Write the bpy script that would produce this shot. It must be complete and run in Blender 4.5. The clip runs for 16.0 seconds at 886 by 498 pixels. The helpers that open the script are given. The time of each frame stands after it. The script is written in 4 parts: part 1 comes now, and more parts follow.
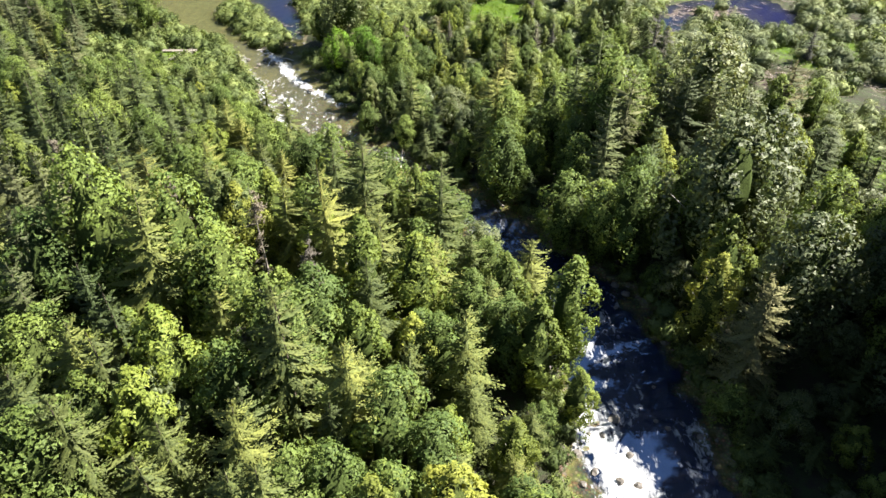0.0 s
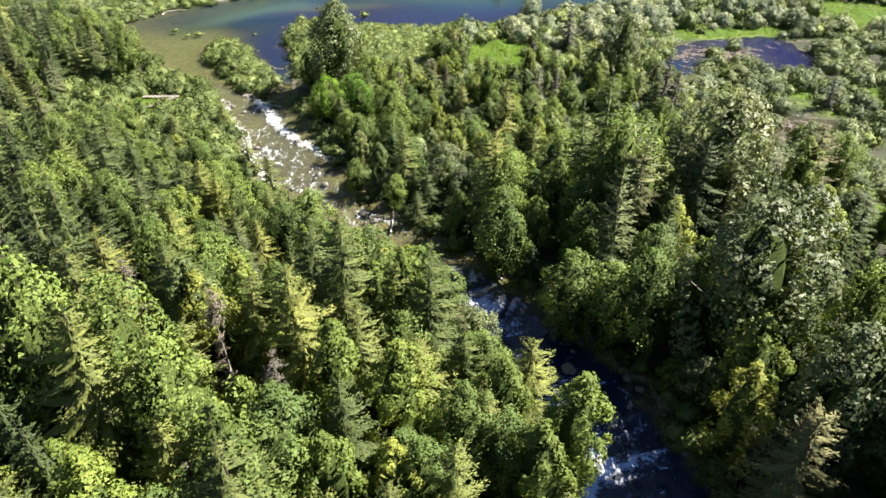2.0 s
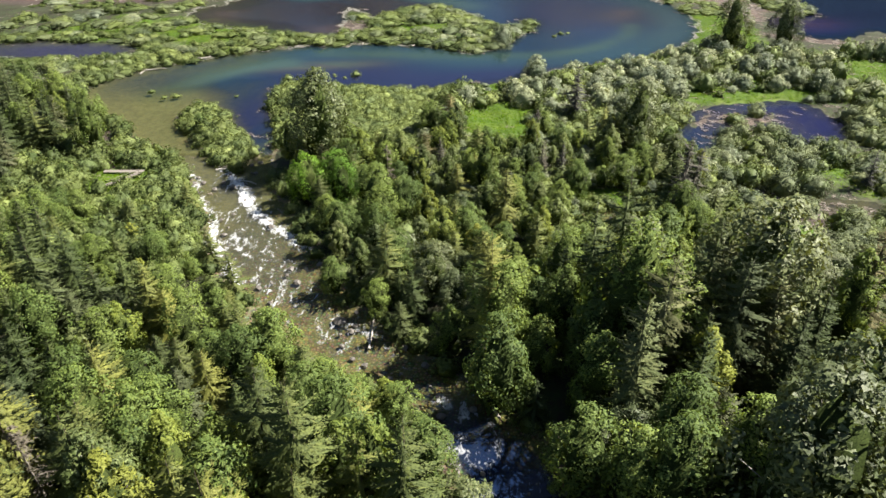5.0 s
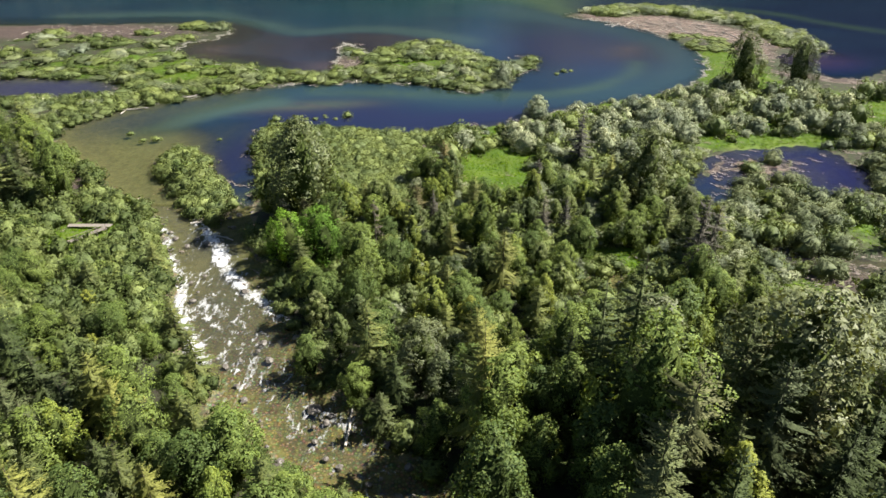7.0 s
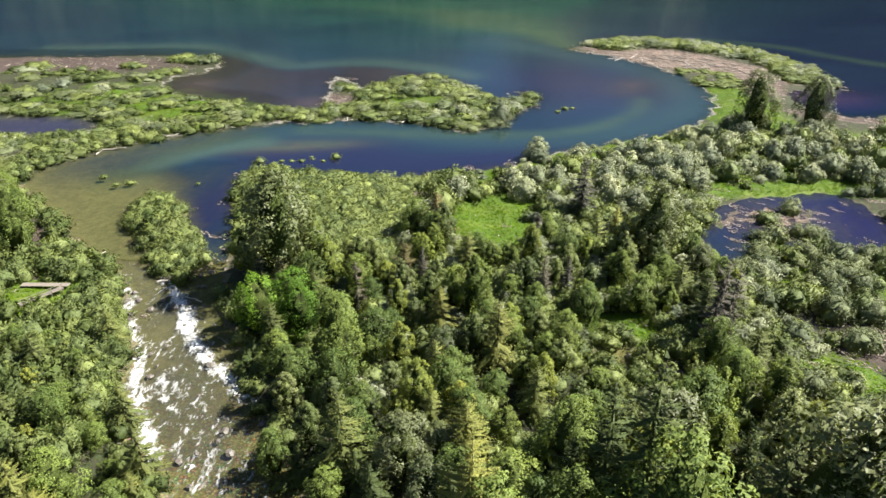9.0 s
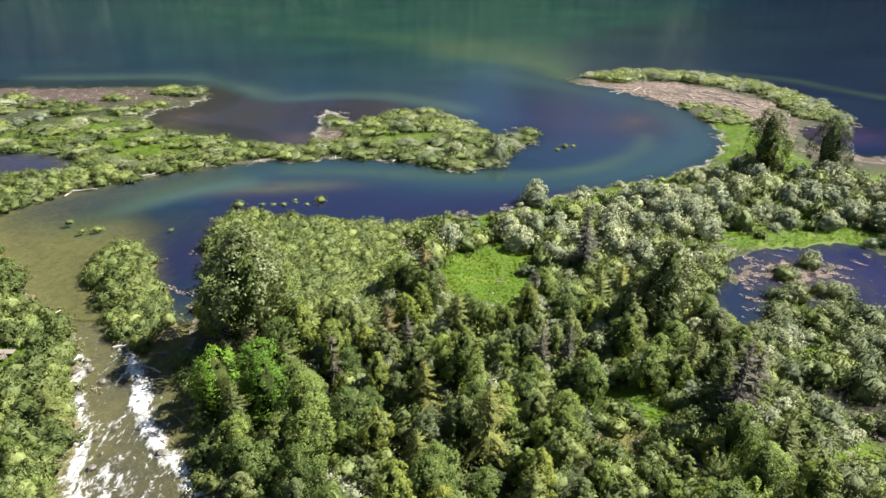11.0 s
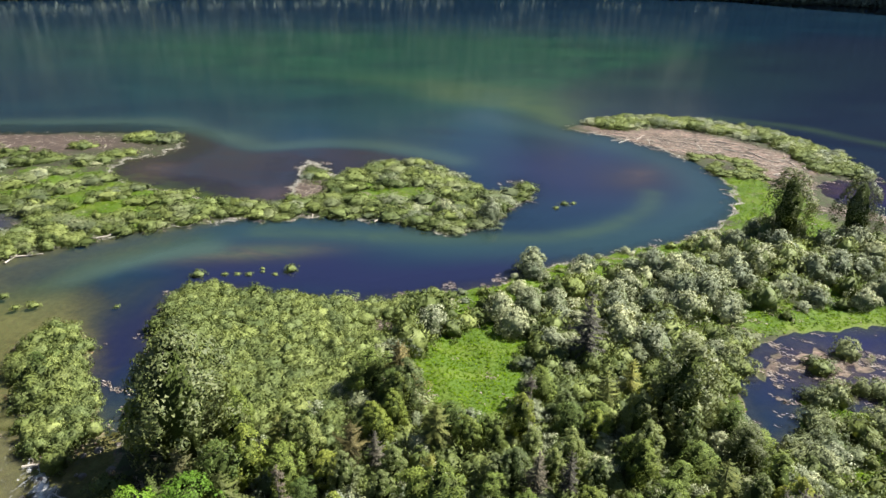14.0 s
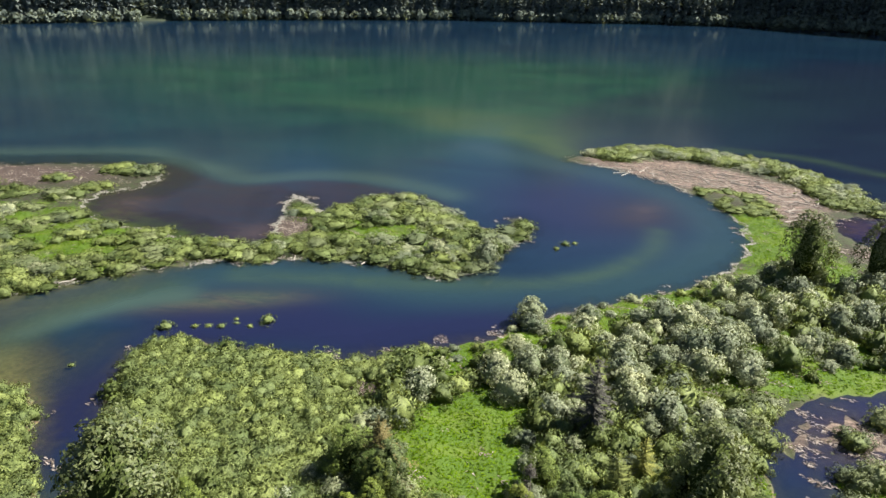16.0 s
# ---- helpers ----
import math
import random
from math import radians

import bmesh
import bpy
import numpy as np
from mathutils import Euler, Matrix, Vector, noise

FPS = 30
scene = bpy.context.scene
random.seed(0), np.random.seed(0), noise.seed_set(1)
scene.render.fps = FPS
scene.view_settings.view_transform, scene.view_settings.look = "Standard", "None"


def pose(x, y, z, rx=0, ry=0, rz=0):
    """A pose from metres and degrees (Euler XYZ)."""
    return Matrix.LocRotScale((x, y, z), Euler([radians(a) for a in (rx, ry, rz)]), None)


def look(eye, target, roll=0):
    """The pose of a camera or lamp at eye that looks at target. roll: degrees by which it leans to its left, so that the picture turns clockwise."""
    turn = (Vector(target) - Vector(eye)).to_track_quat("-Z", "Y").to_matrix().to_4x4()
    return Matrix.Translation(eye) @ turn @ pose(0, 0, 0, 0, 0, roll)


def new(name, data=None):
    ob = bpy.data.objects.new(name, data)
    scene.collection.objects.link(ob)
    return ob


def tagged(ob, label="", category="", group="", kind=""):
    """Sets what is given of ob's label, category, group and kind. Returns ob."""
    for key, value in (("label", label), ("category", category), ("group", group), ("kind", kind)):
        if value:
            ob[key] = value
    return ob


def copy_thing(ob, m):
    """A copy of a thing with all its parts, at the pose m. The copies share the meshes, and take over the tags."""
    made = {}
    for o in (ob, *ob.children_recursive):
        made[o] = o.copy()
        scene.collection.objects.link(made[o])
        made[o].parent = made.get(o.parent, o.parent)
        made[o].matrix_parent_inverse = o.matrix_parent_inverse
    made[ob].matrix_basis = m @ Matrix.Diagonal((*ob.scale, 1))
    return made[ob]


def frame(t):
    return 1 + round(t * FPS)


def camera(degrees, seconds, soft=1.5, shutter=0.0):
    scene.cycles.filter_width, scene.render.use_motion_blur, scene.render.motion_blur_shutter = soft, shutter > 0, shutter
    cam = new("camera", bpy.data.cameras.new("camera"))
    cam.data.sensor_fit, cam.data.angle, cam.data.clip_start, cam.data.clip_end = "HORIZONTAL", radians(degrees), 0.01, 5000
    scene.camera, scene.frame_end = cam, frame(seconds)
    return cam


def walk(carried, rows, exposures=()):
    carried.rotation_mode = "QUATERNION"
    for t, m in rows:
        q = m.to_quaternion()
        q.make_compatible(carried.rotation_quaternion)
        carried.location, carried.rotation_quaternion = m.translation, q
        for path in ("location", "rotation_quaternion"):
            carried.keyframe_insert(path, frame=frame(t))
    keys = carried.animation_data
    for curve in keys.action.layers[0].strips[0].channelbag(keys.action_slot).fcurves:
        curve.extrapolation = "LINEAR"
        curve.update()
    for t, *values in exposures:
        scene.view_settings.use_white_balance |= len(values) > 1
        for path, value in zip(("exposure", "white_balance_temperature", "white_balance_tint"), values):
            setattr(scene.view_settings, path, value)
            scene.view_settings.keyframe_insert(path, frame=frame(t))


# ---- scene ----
cam = camera(66.1, 16.0, soft=1.5)
ROWS = [  # seconds, eye, turn, tilt, roll
    (0, 2.944, 1.199, 66.422, 1.577, -38.056, 0.306),
    (1, 3.572, 8.164, 66.679, 1.770, -37.250, 0.226),
    (2, 4.153, 15.149, 66.777, 1.961, -36.365, 0.173),
    (3, 4.714, 22.138, 66.766, 2.146, -35.425, 0.145),
    (4, 5.276, 29.120, 66.691, 2.321, -34.450, 0.140),
    (5, 5.854, 36.084, 66.587, 2.481, -33.456, 0.156),
    (6, 6.460, 43.021, 66.484, 2.623, -32.458, 0.191),
    (7, 7.098, 49.926, 66.404, 2.746, -31.468, 0.242),
    (8, 7.767, 56.793, 66.364, 2.847, -30.494, 0.307),
    (9, 8.462, 63.621, 66.371, 2.925, -29.541, 0.383),
    (10, 9.171, 70.410, 66.427, 2.978, -28.613, 0.469),
    (11, 9.878, 77.162, 66.527, 3.007, -27.710, 0.562),
    (12, 10.559, 83.880, 66.658, 3.012, -26.829, 0.660),
    (13, 11.187, 90.572, 66.802, 2.993, -25.965, 0.760),
    (14, 11.730, 97.245, 66.931, 2.952, -25.109, 0.860),
    (15, 12.148, 103.909, 67.014, 2.891, -24.250, 0.959),
    (16, 12.398, 110.578, 67.008, 2.812, -23.374, 1.053),
]
walk(cam, [(t, pose(x, y, z, 90 + tilt, 0, turn) @ pose(0, 0, 0, 0, 0, roll)) for t, x, y, z, turn, tilt, roll in ROWS],
     exposures=[(0.0, 1.92), (3.0, 1.74), (6.5, 1.34), (7.5, 1.36), (9.0, 1.54), (12.5, 1.48), (16.0, 1.34)])

# ---------------------------------------------------------------- light
SUN_AZ, SUN_EL = radians(72), radians(47)      # azimuth from +y towards +x
world = bpy.data.worlds.new("sky")
scene.world = world
world.use_nodes = True
wn = world.node_tree
sky = wn.nodes.new("ShaderNodeTexSky")
sky.sky_type, sky.sun_disc = "NISHITA", False
sky.sun_elevation, sky.sun_rotation = SUN_EL, SUN_AZ
sky.air_density, sky.dust_density, sky.ozone_density = 1.0, 0.6, 1.2
wn.nodes["Background"].inputs["Strength"].default_value = 0.033
wn.links.new(sky.outputs[0], wn.nodes["Background"].inputs["Color"])
sun = new("sun", bpy.data.lights.new("sun", "SUN"))
sun.data.energy, sun.data.angle, sun.data.color = 5.0, radians(0.53), (1.0, 0.94, 0.84)
to_sun = Vector((math.sin(SUN_AZ) * math.cos(SUN_EL), math.cos(SUN_AZ) * math.cos(SUN_EL), math.sin(SUN_EL)))
sun.matrix_world = look(to_sun * 300, (0, 0, 0))

# ---------------------------------------------------------------- materials


class Nodes:
    """Short names for building a node material."""

    def __init__(self, name):
        self.mat = bpy.data.materials.new(name)
        self.mat.use_nodes = True
        self.t = self.mat.node_tree
        self.bsdf = self.t.nodes["Principled BSDF"]
        self.out = self.t.nodes["Material Output"]

    def n(self, kind, **values):
        node = self.t.nodes.new(kind)
        for key, v in values.items():
            self.set(node.inputs[key.replace("_", " ")], v)
        return node

    def set(self, socket, v):
        if isinstance(v, bpy.types.NodeSocket):
            self.t.links.new(v, socket)
        else:
            socket.default_value = v

    def attr(self, name):
        node = self.t.nodes.new("ShaderNodeAttribute")
        node.attribute_name = name
        return node.outputs["Fac"]

    def pos(self, scale=(1, 1, 1), turn=0.0):
        g = self.t.nodes.new("ShaderNodeNewGeometry")
        m = self.t.nodes.new("ShaderNodeMapping")
        m.inputs["Scale"].default_value = scale
        m.inputs["Rotation"].default_value = (0, 0, turn)
        self.t.links.new(g.outputs["Position"], m.inputs["Vector"])
        return m.outputs[0]

    def noise(self, scale, detail=4.0, rough=0.6, vector=None, distort=0.0):
        node = self.n("ShaderNodeTexNoise", Scale=scale, Detail=detail, Roughness=rough, Distortion=distort)
        self.t.links.new(vector or self.pos(), node.inputs["Vector"])
        return node.outputs["Fac"]

    def ramp(self, fac, lo, hi, a=0.0, b=1.0):
        node = self.n("ShaderNodeMapRange", Value=fac)
        node.inputs["From Min"].default_value, node.inputs["From Max"].default_value = lo, hi
        node.inputs["To Min"].default_value, node.inputs["To Max"].default_value = a, b
        return node.outputs[0]

    def math(self, op, a, b=0.0):
        node = self.t.nodes.new("ShaderNodeMath")
        node.operation = op
        self.set(node.inputs[0], a)
        self.set(node.inputs[1], b)
        return node.outputs[0]

    def mix(self, fac, a, b, blend="MIX"):
        node = self.t.nodes.new("ShaderNodeMix")
        node.data_type, node.blend_type = "RGBA", blend
        self.set(node.inputs[0], fac)
        self.set(node.inputs[6], a if isinstance(a, bpy.types.NodeSocket) else (*a, 1))
        self.set(node.inputs[7], b if isinstance(b, bpy.types.NodeSocket) else (*b, 1))
        return node.outputs[2]

    def bump(self, height, strength, distance):
        node = self.n("ShaderNodeBump", Height=height, Strength=strength, Distance=distance)
        return node.outputs[0]

    def shader_mix(self, fac, a, b):
        node = self.t.nodes.new("ShaderNodeMixShader")
        self.set(node.inputs[0], fac)
        self.t.links.new(a, node.inputs[1])
        self.t.links.new(b, node.inputs[2])
        return node.outputs[0]


def leaf_material(name, dark, light, odd, through_leaf=0.35, gloss=0.2, rough=0.6):
    """Foliage: two greens by leaf clump, a tint by plant, light that comes through the leaf."""
    k = Nodes(name)
    g = k.t.nodes.new("ShaderNodeNewGeometry")
    o = k.t.nodes.new("ShaderNodeObjectInfo")
    c = k.mix(g.outputs["Random Per Island"], dark, light)
    own = k.math("FRACT", k.math("ADD", o.outputs["Random"], k.attr("tint")))
    c = k.mix(k.ramp(own, 0.35, 1.0, 0.0, 0.75), c, odd)
    c = k.mix(k.ramp(k.math("FRACT", k.math("MULTIPLY", own, 7.3)), 0.0, 1.0, 0.0, 0.6), c, dark)
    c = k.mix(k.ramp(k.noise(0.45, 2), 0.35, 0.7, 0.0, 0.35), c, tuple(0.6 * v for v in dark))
    c = k.mix(1.0, c, k.mix(k.math("FRACT", k.math("MULTIPLY", own, 13.7)), (0.64, 0.69, 0.74), (1.24, 1.21, 1.10)), "MULTIPLY")
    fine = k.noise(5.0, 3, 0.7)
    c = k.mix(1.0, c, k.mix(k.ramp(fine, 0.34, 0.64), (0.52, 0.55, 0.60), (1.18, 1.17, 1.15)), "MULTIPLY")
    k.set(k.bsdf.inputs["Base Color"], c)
    k.set(k.bsdf.inputs["Roughness"], rough)
    k.set(k.bsdf.inputs["Specular IOR Level"], gloss)
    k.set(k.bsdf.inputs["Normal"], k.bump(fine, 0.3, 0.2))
    tr = k.n("ShaderNodeBsdfTranslucent", Color=k.mix(1.0, c, (1.35, 1.25, 0.55), "MULTIPLY"))
    k.t.links.new(k.shader_mix(0.8 * through_leaf, k.bsdf.outputs[0], tr.outputs[0]), k.out.inputs["Surface"])
    return k.mat


SPRUCE = leaf_material("spruce_needles", (0.102, 0.134, 0.046), (0.264, 0.282, 0.076), (0.310, 0.304, 0.070), 0.22)
FIR = leaf_material("fir_needles", (0.055, 0.080, 0.027), (0.125, 0.158, 0.045), (0.119, 0.138, 0.050), 0.12)
# far foliage: distance haze painted in as paler, bluer leaf colours
HAZED_NEEDLES = leaf_material("hazed_conifer_needles", (0.130, 0.165, 0.165), (0.300, 0.345, 0.330), (0.220, 0.260, 0.255), 0.2, 0.1, 0.8)
HAZED_LEAVES = leaf_material("hazed_thicket_leaves", (0.150, 0.185, 0.160), (0.310, 0.360, 0.300), (0.230, 0.275, 0.230), 0.3, 0.15, 0.8)
PINE = leaf_material("pine_needles", (0.088, 0.114, 0.047), (0.189, 0.208, 0.091), (0.213, 0.189, 0.091), 0.15)
BIRCH = leaf_material("birch_leaves", (0.138, 0.196, 0.042), (0.290, 0.335, 0.066), (0.365, 0.362, 0.066), 0.30)
ALDER = leaf_material("alder_leaves", (0.106, 0.166, 0.046), (0.258, 0.320, 0.076), (0.282, 0.348, 0.076), 0.30)
ASPEN = leaf_material("aspen_leaves", (0.125, 0.172, 0.052), (0.275, 0.312, 0.112), (0.285, 0.308, 0.128), 0.25, 0.3, 0.55)
COTTON = leaf_material("cottonwood_leaves", (0.080, 0.112, 0.038), (0.235, 0.262, 0.115), (0.215, 0.235, 0.115), 0.22, 0.35, 0.5)
WILLOW = leaf_material("willow_leaves", (0.152, 0.196, 0.064), (0.282, 0.332, 0.120), (0.245, 0.300, 0.098), 0.2)
SALLOW = leaf_material("grey_willow_leaves", (0.125, 0.155, 0.072), (0.270, 0.305, 0.155), (0.205, 0.240, 0.115), 0.14, 0.2, 0.65)
LIME = leaf_material("lime_alder_leaves", (0.105, 0.215, 0.026), (0.225, 0.370, 0.040), (0.200, 0.355, 0.036), 0.30)
RUST = leaf_material("rusty_needles", (0.130, 0.110, 0.040), (0.250, 0.210, 0.085), (0.290, 0.190, 0.075), 0.12)
DRY = leaf_material("dry_grey_needles", (0.085, 0.080, 0.060), (0.190, 0.175, 0.140), (0.150, 0.130, 0.105), 0.08, 0.2, 0.7)
SILVER = leaf_material("silver_willow_leaves", (0.165, 0.200, 0.105), (0.600, 0.625, 0.440), (0.430, 0.465, 0.295), 0.14, 0.2, 0.65)
BARE = leaf_material("dead_twigs", (0.120, 0.103, 0.080), (0.235, 0.205, 0.165), (0.190, 0.150, 0.105), 0.10)
SCRUB = leaf_material("scrub_alder_leaves", (0.078, 0.112, 0.030), (0.180, 0.215, 0.062), (0.170, 0.200, 0.070), 0.16)
SEDGE = leaf_material("sedge_blades", (0.074, 0.150, 0.006), (0.138, 0.222, 0.012), (0.106, 0.182, 0.008), 0.30, 0.03, 0.9)
STALK = leaf_material("bleached_stalks", (0.330, 0.300, 0.250), (0.680, 0.640, 0.560), (0.520, 0.480, 0.410), 0.05)
STRAW = leaf_material("dry_reed", (0.180, 0.125, 0.095), (0.680, 0.580, 0.490), (0.420, 0.330, 0.270), 0.05)


def bark_material(name, a, b):
    k = Nodes(name)
    k.set(k.bsdf.inputs["Base Color"], k.mix(k.noise(1.0, 5, 0.7, k.pos((6, 6, 1.2))), a, b))
    k.set(k.bsdf.inputs["Roughness"], 0.85)
    k.set(k.bsdf.inputs["Normal"], k.bump(k.noise(5.0, 4, 0.7, k.pos((4, 4, 1))), 0.6, 0.03))
    return k.mat


# dark green for crown hearts: the shade inside the leaves, painted as colour
SHADED_CORE = leaf_material("shaded_crown_core", (0.042, 0.062, 0.018), (0.095, 0.120, 0.035), (0.080, 0.098, 0.030), 0.05, 0.05, 0.9)
BARK = bark_material("conifer_bark", (0.055, 0.040, 0.030), (0.130, 0.100, 0.080))
PALE_BARK = bark_material("pale_bark", (0.130, 0.115, 0.095), (0.400, 0.380, 0.340))
BLEACHED = bark_material("bleached_wood", (0.300, 0.265, 0.230), (0.620, 0.570, 0.510))
GREY_WOOD = bark_material("weathered_wood", (0.120, 0.105, 0.090), (0.300, 0.265, 0.225))


def ground_material():
    k = Nodes("ground")
    fine, broad, mid = k.noise(3.0, 6, 0.7), k.noise(0.12, 4), k.noise(0.7, 5, 0.65)
    duff = k.mix(fine, (0.014, 0.013, 0.007), (0.040, 0.032, 0.018))
    duff = k.mix(k.ramp(mid, 0.40, 0.6), duff, (0.028, 0.044, 0.010))
    turf = k.mix(fine, (0.044, 0.096, 0.004), (0.080, 0.142, 0.008))
    turf = k.mix(k.ramp(broad, 0.45, 0.7), turf, (0.112, 0.158, 0.014))
    mudc = k.mix(k.ramp(k.noise(1.3, 6, 0.75, k.pos((0.35, 1.2, 1), 0.5)), 0.38, 0.62), (0.045, 0.030, 0.026), k.mix(k.attr("dry"), (0.080, 0.056, 0.044), (0.350, 0.255, 0.205)))
    mudc = k.mix(k.ramp(mid, 0.48, 0.68), mudc, (0.030, 0.022, 0.022))
    vor = k.n("ShaderNodeTexVoronoi", Scale=2.6)
    k.t.links.new(k.pos(), vor.inputs["Vector"])
    gravel = k.mix(k.ramp(vor.outputs["Distance"], 0.0, 0.6), (0.300, 0.262, 0.165), (0.075, 0.066, 0.036))
    gravel = k.mix(0.45, gravel, vor.outputs["Color"], "SOFT_LIGHT")
    gravel = k.mix(k.ramp(mid, 0.4, 0.7), gravel, (0.130, 0.122, 0.056))
    c = k.mix(k.ramp(k.math("ADD", k.attr("meadow"), k.math("MULTIPLY", k.math("SUBTRACT", mid, 0.5), 0.6)), 0.35, 0.65), duff, turf)
    c = k.mix(k.ramp(k.math("ADD", k.attr("mud"), k.math("MULTIPLY", k.math("SUBTRACT", mid, 0.5), 0.9)), 0.35, 0.65), c, mudc)
    c = k.mix(k.ramp(k.math("ADD", k.attr("gravel"), k.math("MULTIPLY", k.math("SUBTRACT", mid, 0.5), 0.6)), 0.35, 0.65), c, gravel)
    c = k.mix(k.attr("algae"), c, k.mix(k.ramp(k.noise(0.9, 5, 0.7), 0.35, 0.65), (0.085, 0.086, 0.036), (0.165, 0.160, 0.080)))
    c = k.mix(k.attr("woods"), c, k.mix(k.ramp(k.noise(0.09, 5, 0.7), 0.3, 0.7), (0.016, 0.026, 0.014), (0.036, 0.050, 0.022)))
    k.set(k.bsdf.inputs["Base Color"], c)
    k.set(k.bsdf.inputs["Roughness"], 0.9)
    k.set(k.bsdf.inputs["Normal"], k.bump(fine, 0.7, 0.25))
    return k.mat


def water_material(name, waves, rapid):
    """Clear to turbid by depth, silt plumes of their own shape, ripples, and broken white water where it is steep."""
    k = Nodes(name)
    depth, silt, pool = k.attr("depth"), k.attr("silt"), k.attr("pool")
    streak = k.noise(0.035, 5, 0.6, k.pos((0.45, 1.0, 1.0), 0.1), 0.8)
    deep = k.mix(k.ramp(streak, 0.35, 0.65), (0.005, 0.015, 0.035), (0.007, 0.023, 0.044))
    green = k.mix(k.ramp(streak, 0.3, 0.7), (0.007, 0.028, 0.029), (0.012, 0.052, 0.035))
    c = k.mix(k.attr("green"), deep, green)
    c = k.mix(k.attr("flow"), c, k.mix(streak, (0.010, 0.030, 0.046), (0.018, 0.041, 0.045)))
    # the pools' reflection of the sky is painted into these two water colours
    c = k.mix(pool, c, k.mix(streak, (0.007, 0.010, 0.036), (0.010, 0.012, 0.042)))
    c = k.mix(k.attr("sky_reflection"), c, k.mix(streak, (0.012, 0.014, 0.070), (0.020, 0.021, 0.092)))
    c = k.mix(k.math("MULTIPLY", k.attr("plum"), k.ramp(k.noise(0.12, 5, 0.65, k.pos((0.6, 1.2, 1)), 0.8), 0.25, 0.6, 0.6, 1.0)), c, k.mix(streak, (0.014, 0.012, 0.019), (0.022, 0.016, 0.022)))
    c = k.mix(k.math("MULTIPLY", k.attr("shoal"), k.ramp(k.noise(0.35, 6, 0.7, k.pos((0.5, 1.2, 1)), 0.8), 0.3, 0.6)), c, (0.060, 0.042, 0.040))
    if rapid:
        # navy body colour, with skylight on the shaded river painted in
        c = k.mix(0.85, c, (0.007, 0.015, 0.046))
    c = k.mix(k.math("MULTIPLY", silt, k.ramp(k.noise(0.08, 5, 0.6, k.pos((0.6, 1, 1), 0.3), 1.2), 0.2, 0.6, 0.35, 1.0)), c, (0.118, 0.110, 0.060) if rapid else (0.035, 0.062, 0.035))
    c = k.mix(k.attr("pale"), c, k.mix(streak, (0.026, 0.052, 0.047), (0.044, 0.074, 0.060)))
    k.set(k.bsdf.inputs["Base Color"], c)
    k.set(k.bsdf.inputs["Roughness"], 0.12 if rapid else 0.13)
    k.set(k.bsdf.inputs["IOR"], 1.333)
    k.set(k.bsdf.inputs["Specular IOR Level"], k.ramp(pool, 0.0, 1.0, 0.5, 0.9))
    ripple = k.noise(1.1, 5, 0.65, k.pos((1.0, 1.6, 1.0), 0.35), 0.4)
    k.set(k.bsdf.inputs["Normal"], k.bump(ripple, waves, 0.12))
    clear = k.n("ShaderNodeBsdfTransparent", Color=(0.90, 0.91, 0.74, 1) if rapid else (0.86, 0.86, 0.71, 1))
    body = k.shader_mix(k.math("ADD", k.ramp(depth, 0.30, 1.8, 0.03, 0.95), k.math("MULTIPLY", silt, 0.4)) if rapid else k.math("MULTIPLY", k.ramp(depth, 0.05, 1.1, 0.30, 1.0), k.ramp(k.attr("clear"), 0.0, 1.0, 1.0, 0.42)), clear.outputs[0], k.bsdf.outputs[0])
    if rapid:
        white = k.n("ShaderNodeBsdfPrincipled", Roughness=0.6)
        white.inputs["Base Color"].default_value = (0.82, 0.84, 0.86, 1)
        f = k.noise(1.0, 5, 0.55, k.pos((1.3, 0.8, 1.0), 0.65), 1.2)
        s = k.noise(0.28, 4, 0.55, k.pos((1.5, 0.7, 1.0), 0.6), 1.0)
        f = k.math("ADD", k.math("MULTIPLY", f, 0.45), k.math("MULTIPLY", s, 0.55))
        f = k.math("ADD", f, k.math("MULTIPLY", k.attr("rapid"), 0.17))
        body = k.shader_mix(k.ramp(f, 0.59, 0.81, 0.0, 0.9), body, white.outputs[0])
    k.t.links.new(body, k.out.inputs["Surface"])
    return k.mat


GROUND = ground_material()
LAKE = water_material("lake_water", 0.10, False)
RIVER = water_material("river_water", 0.55, True)


def stone_material():
    k = Nodes("river_stone")
    o = k.t.nodes.new("ShaderNodeObjectInfo")
    c = k.mix(k.noise(2.5, 6, 0.7), (0.055, 0.050, 0.045), (0.190, 0.172, 0.150))
    k.set(k.bsdf.inputs["Base Color"], k.mix(k.ramp(o.outputs["Random"], 0, 1, 0, 0.5), c, (0.12, 0.10, 0.09)))
    k.set(k.bsdf.inputs["Roughness"], 0.55)
    k.set(k.bsdf.inputs["Normal"], k.bump(k.noise(6, 5), 0.5, 0.05))
    return k.mat


STONE = stone_material()

# ---------------------------------------------------------------- the plan: shores, ponds, zones
RNG = np.random.default_rng(7)


def wob(x, y, wave, seed, amount=1.0):
    """Smooth noise over the plan, about -1 to 1, with the given wavelength."""
    r = np.random.default_rng(seed)
    out = np.zeros_like(np.asarray(x, float))
    for _ in range(7):
        a, p, f = r.uniform(0, 2 * np.pi), r.uniform(0, 2 * np.pi), r.uniform(0.6, 1.7)
        out = out + np.sin((x * np.cos(a) + y * np.sin(a)) * 2 * np.pi * f / wave + p)
    return out * amount / 2.6


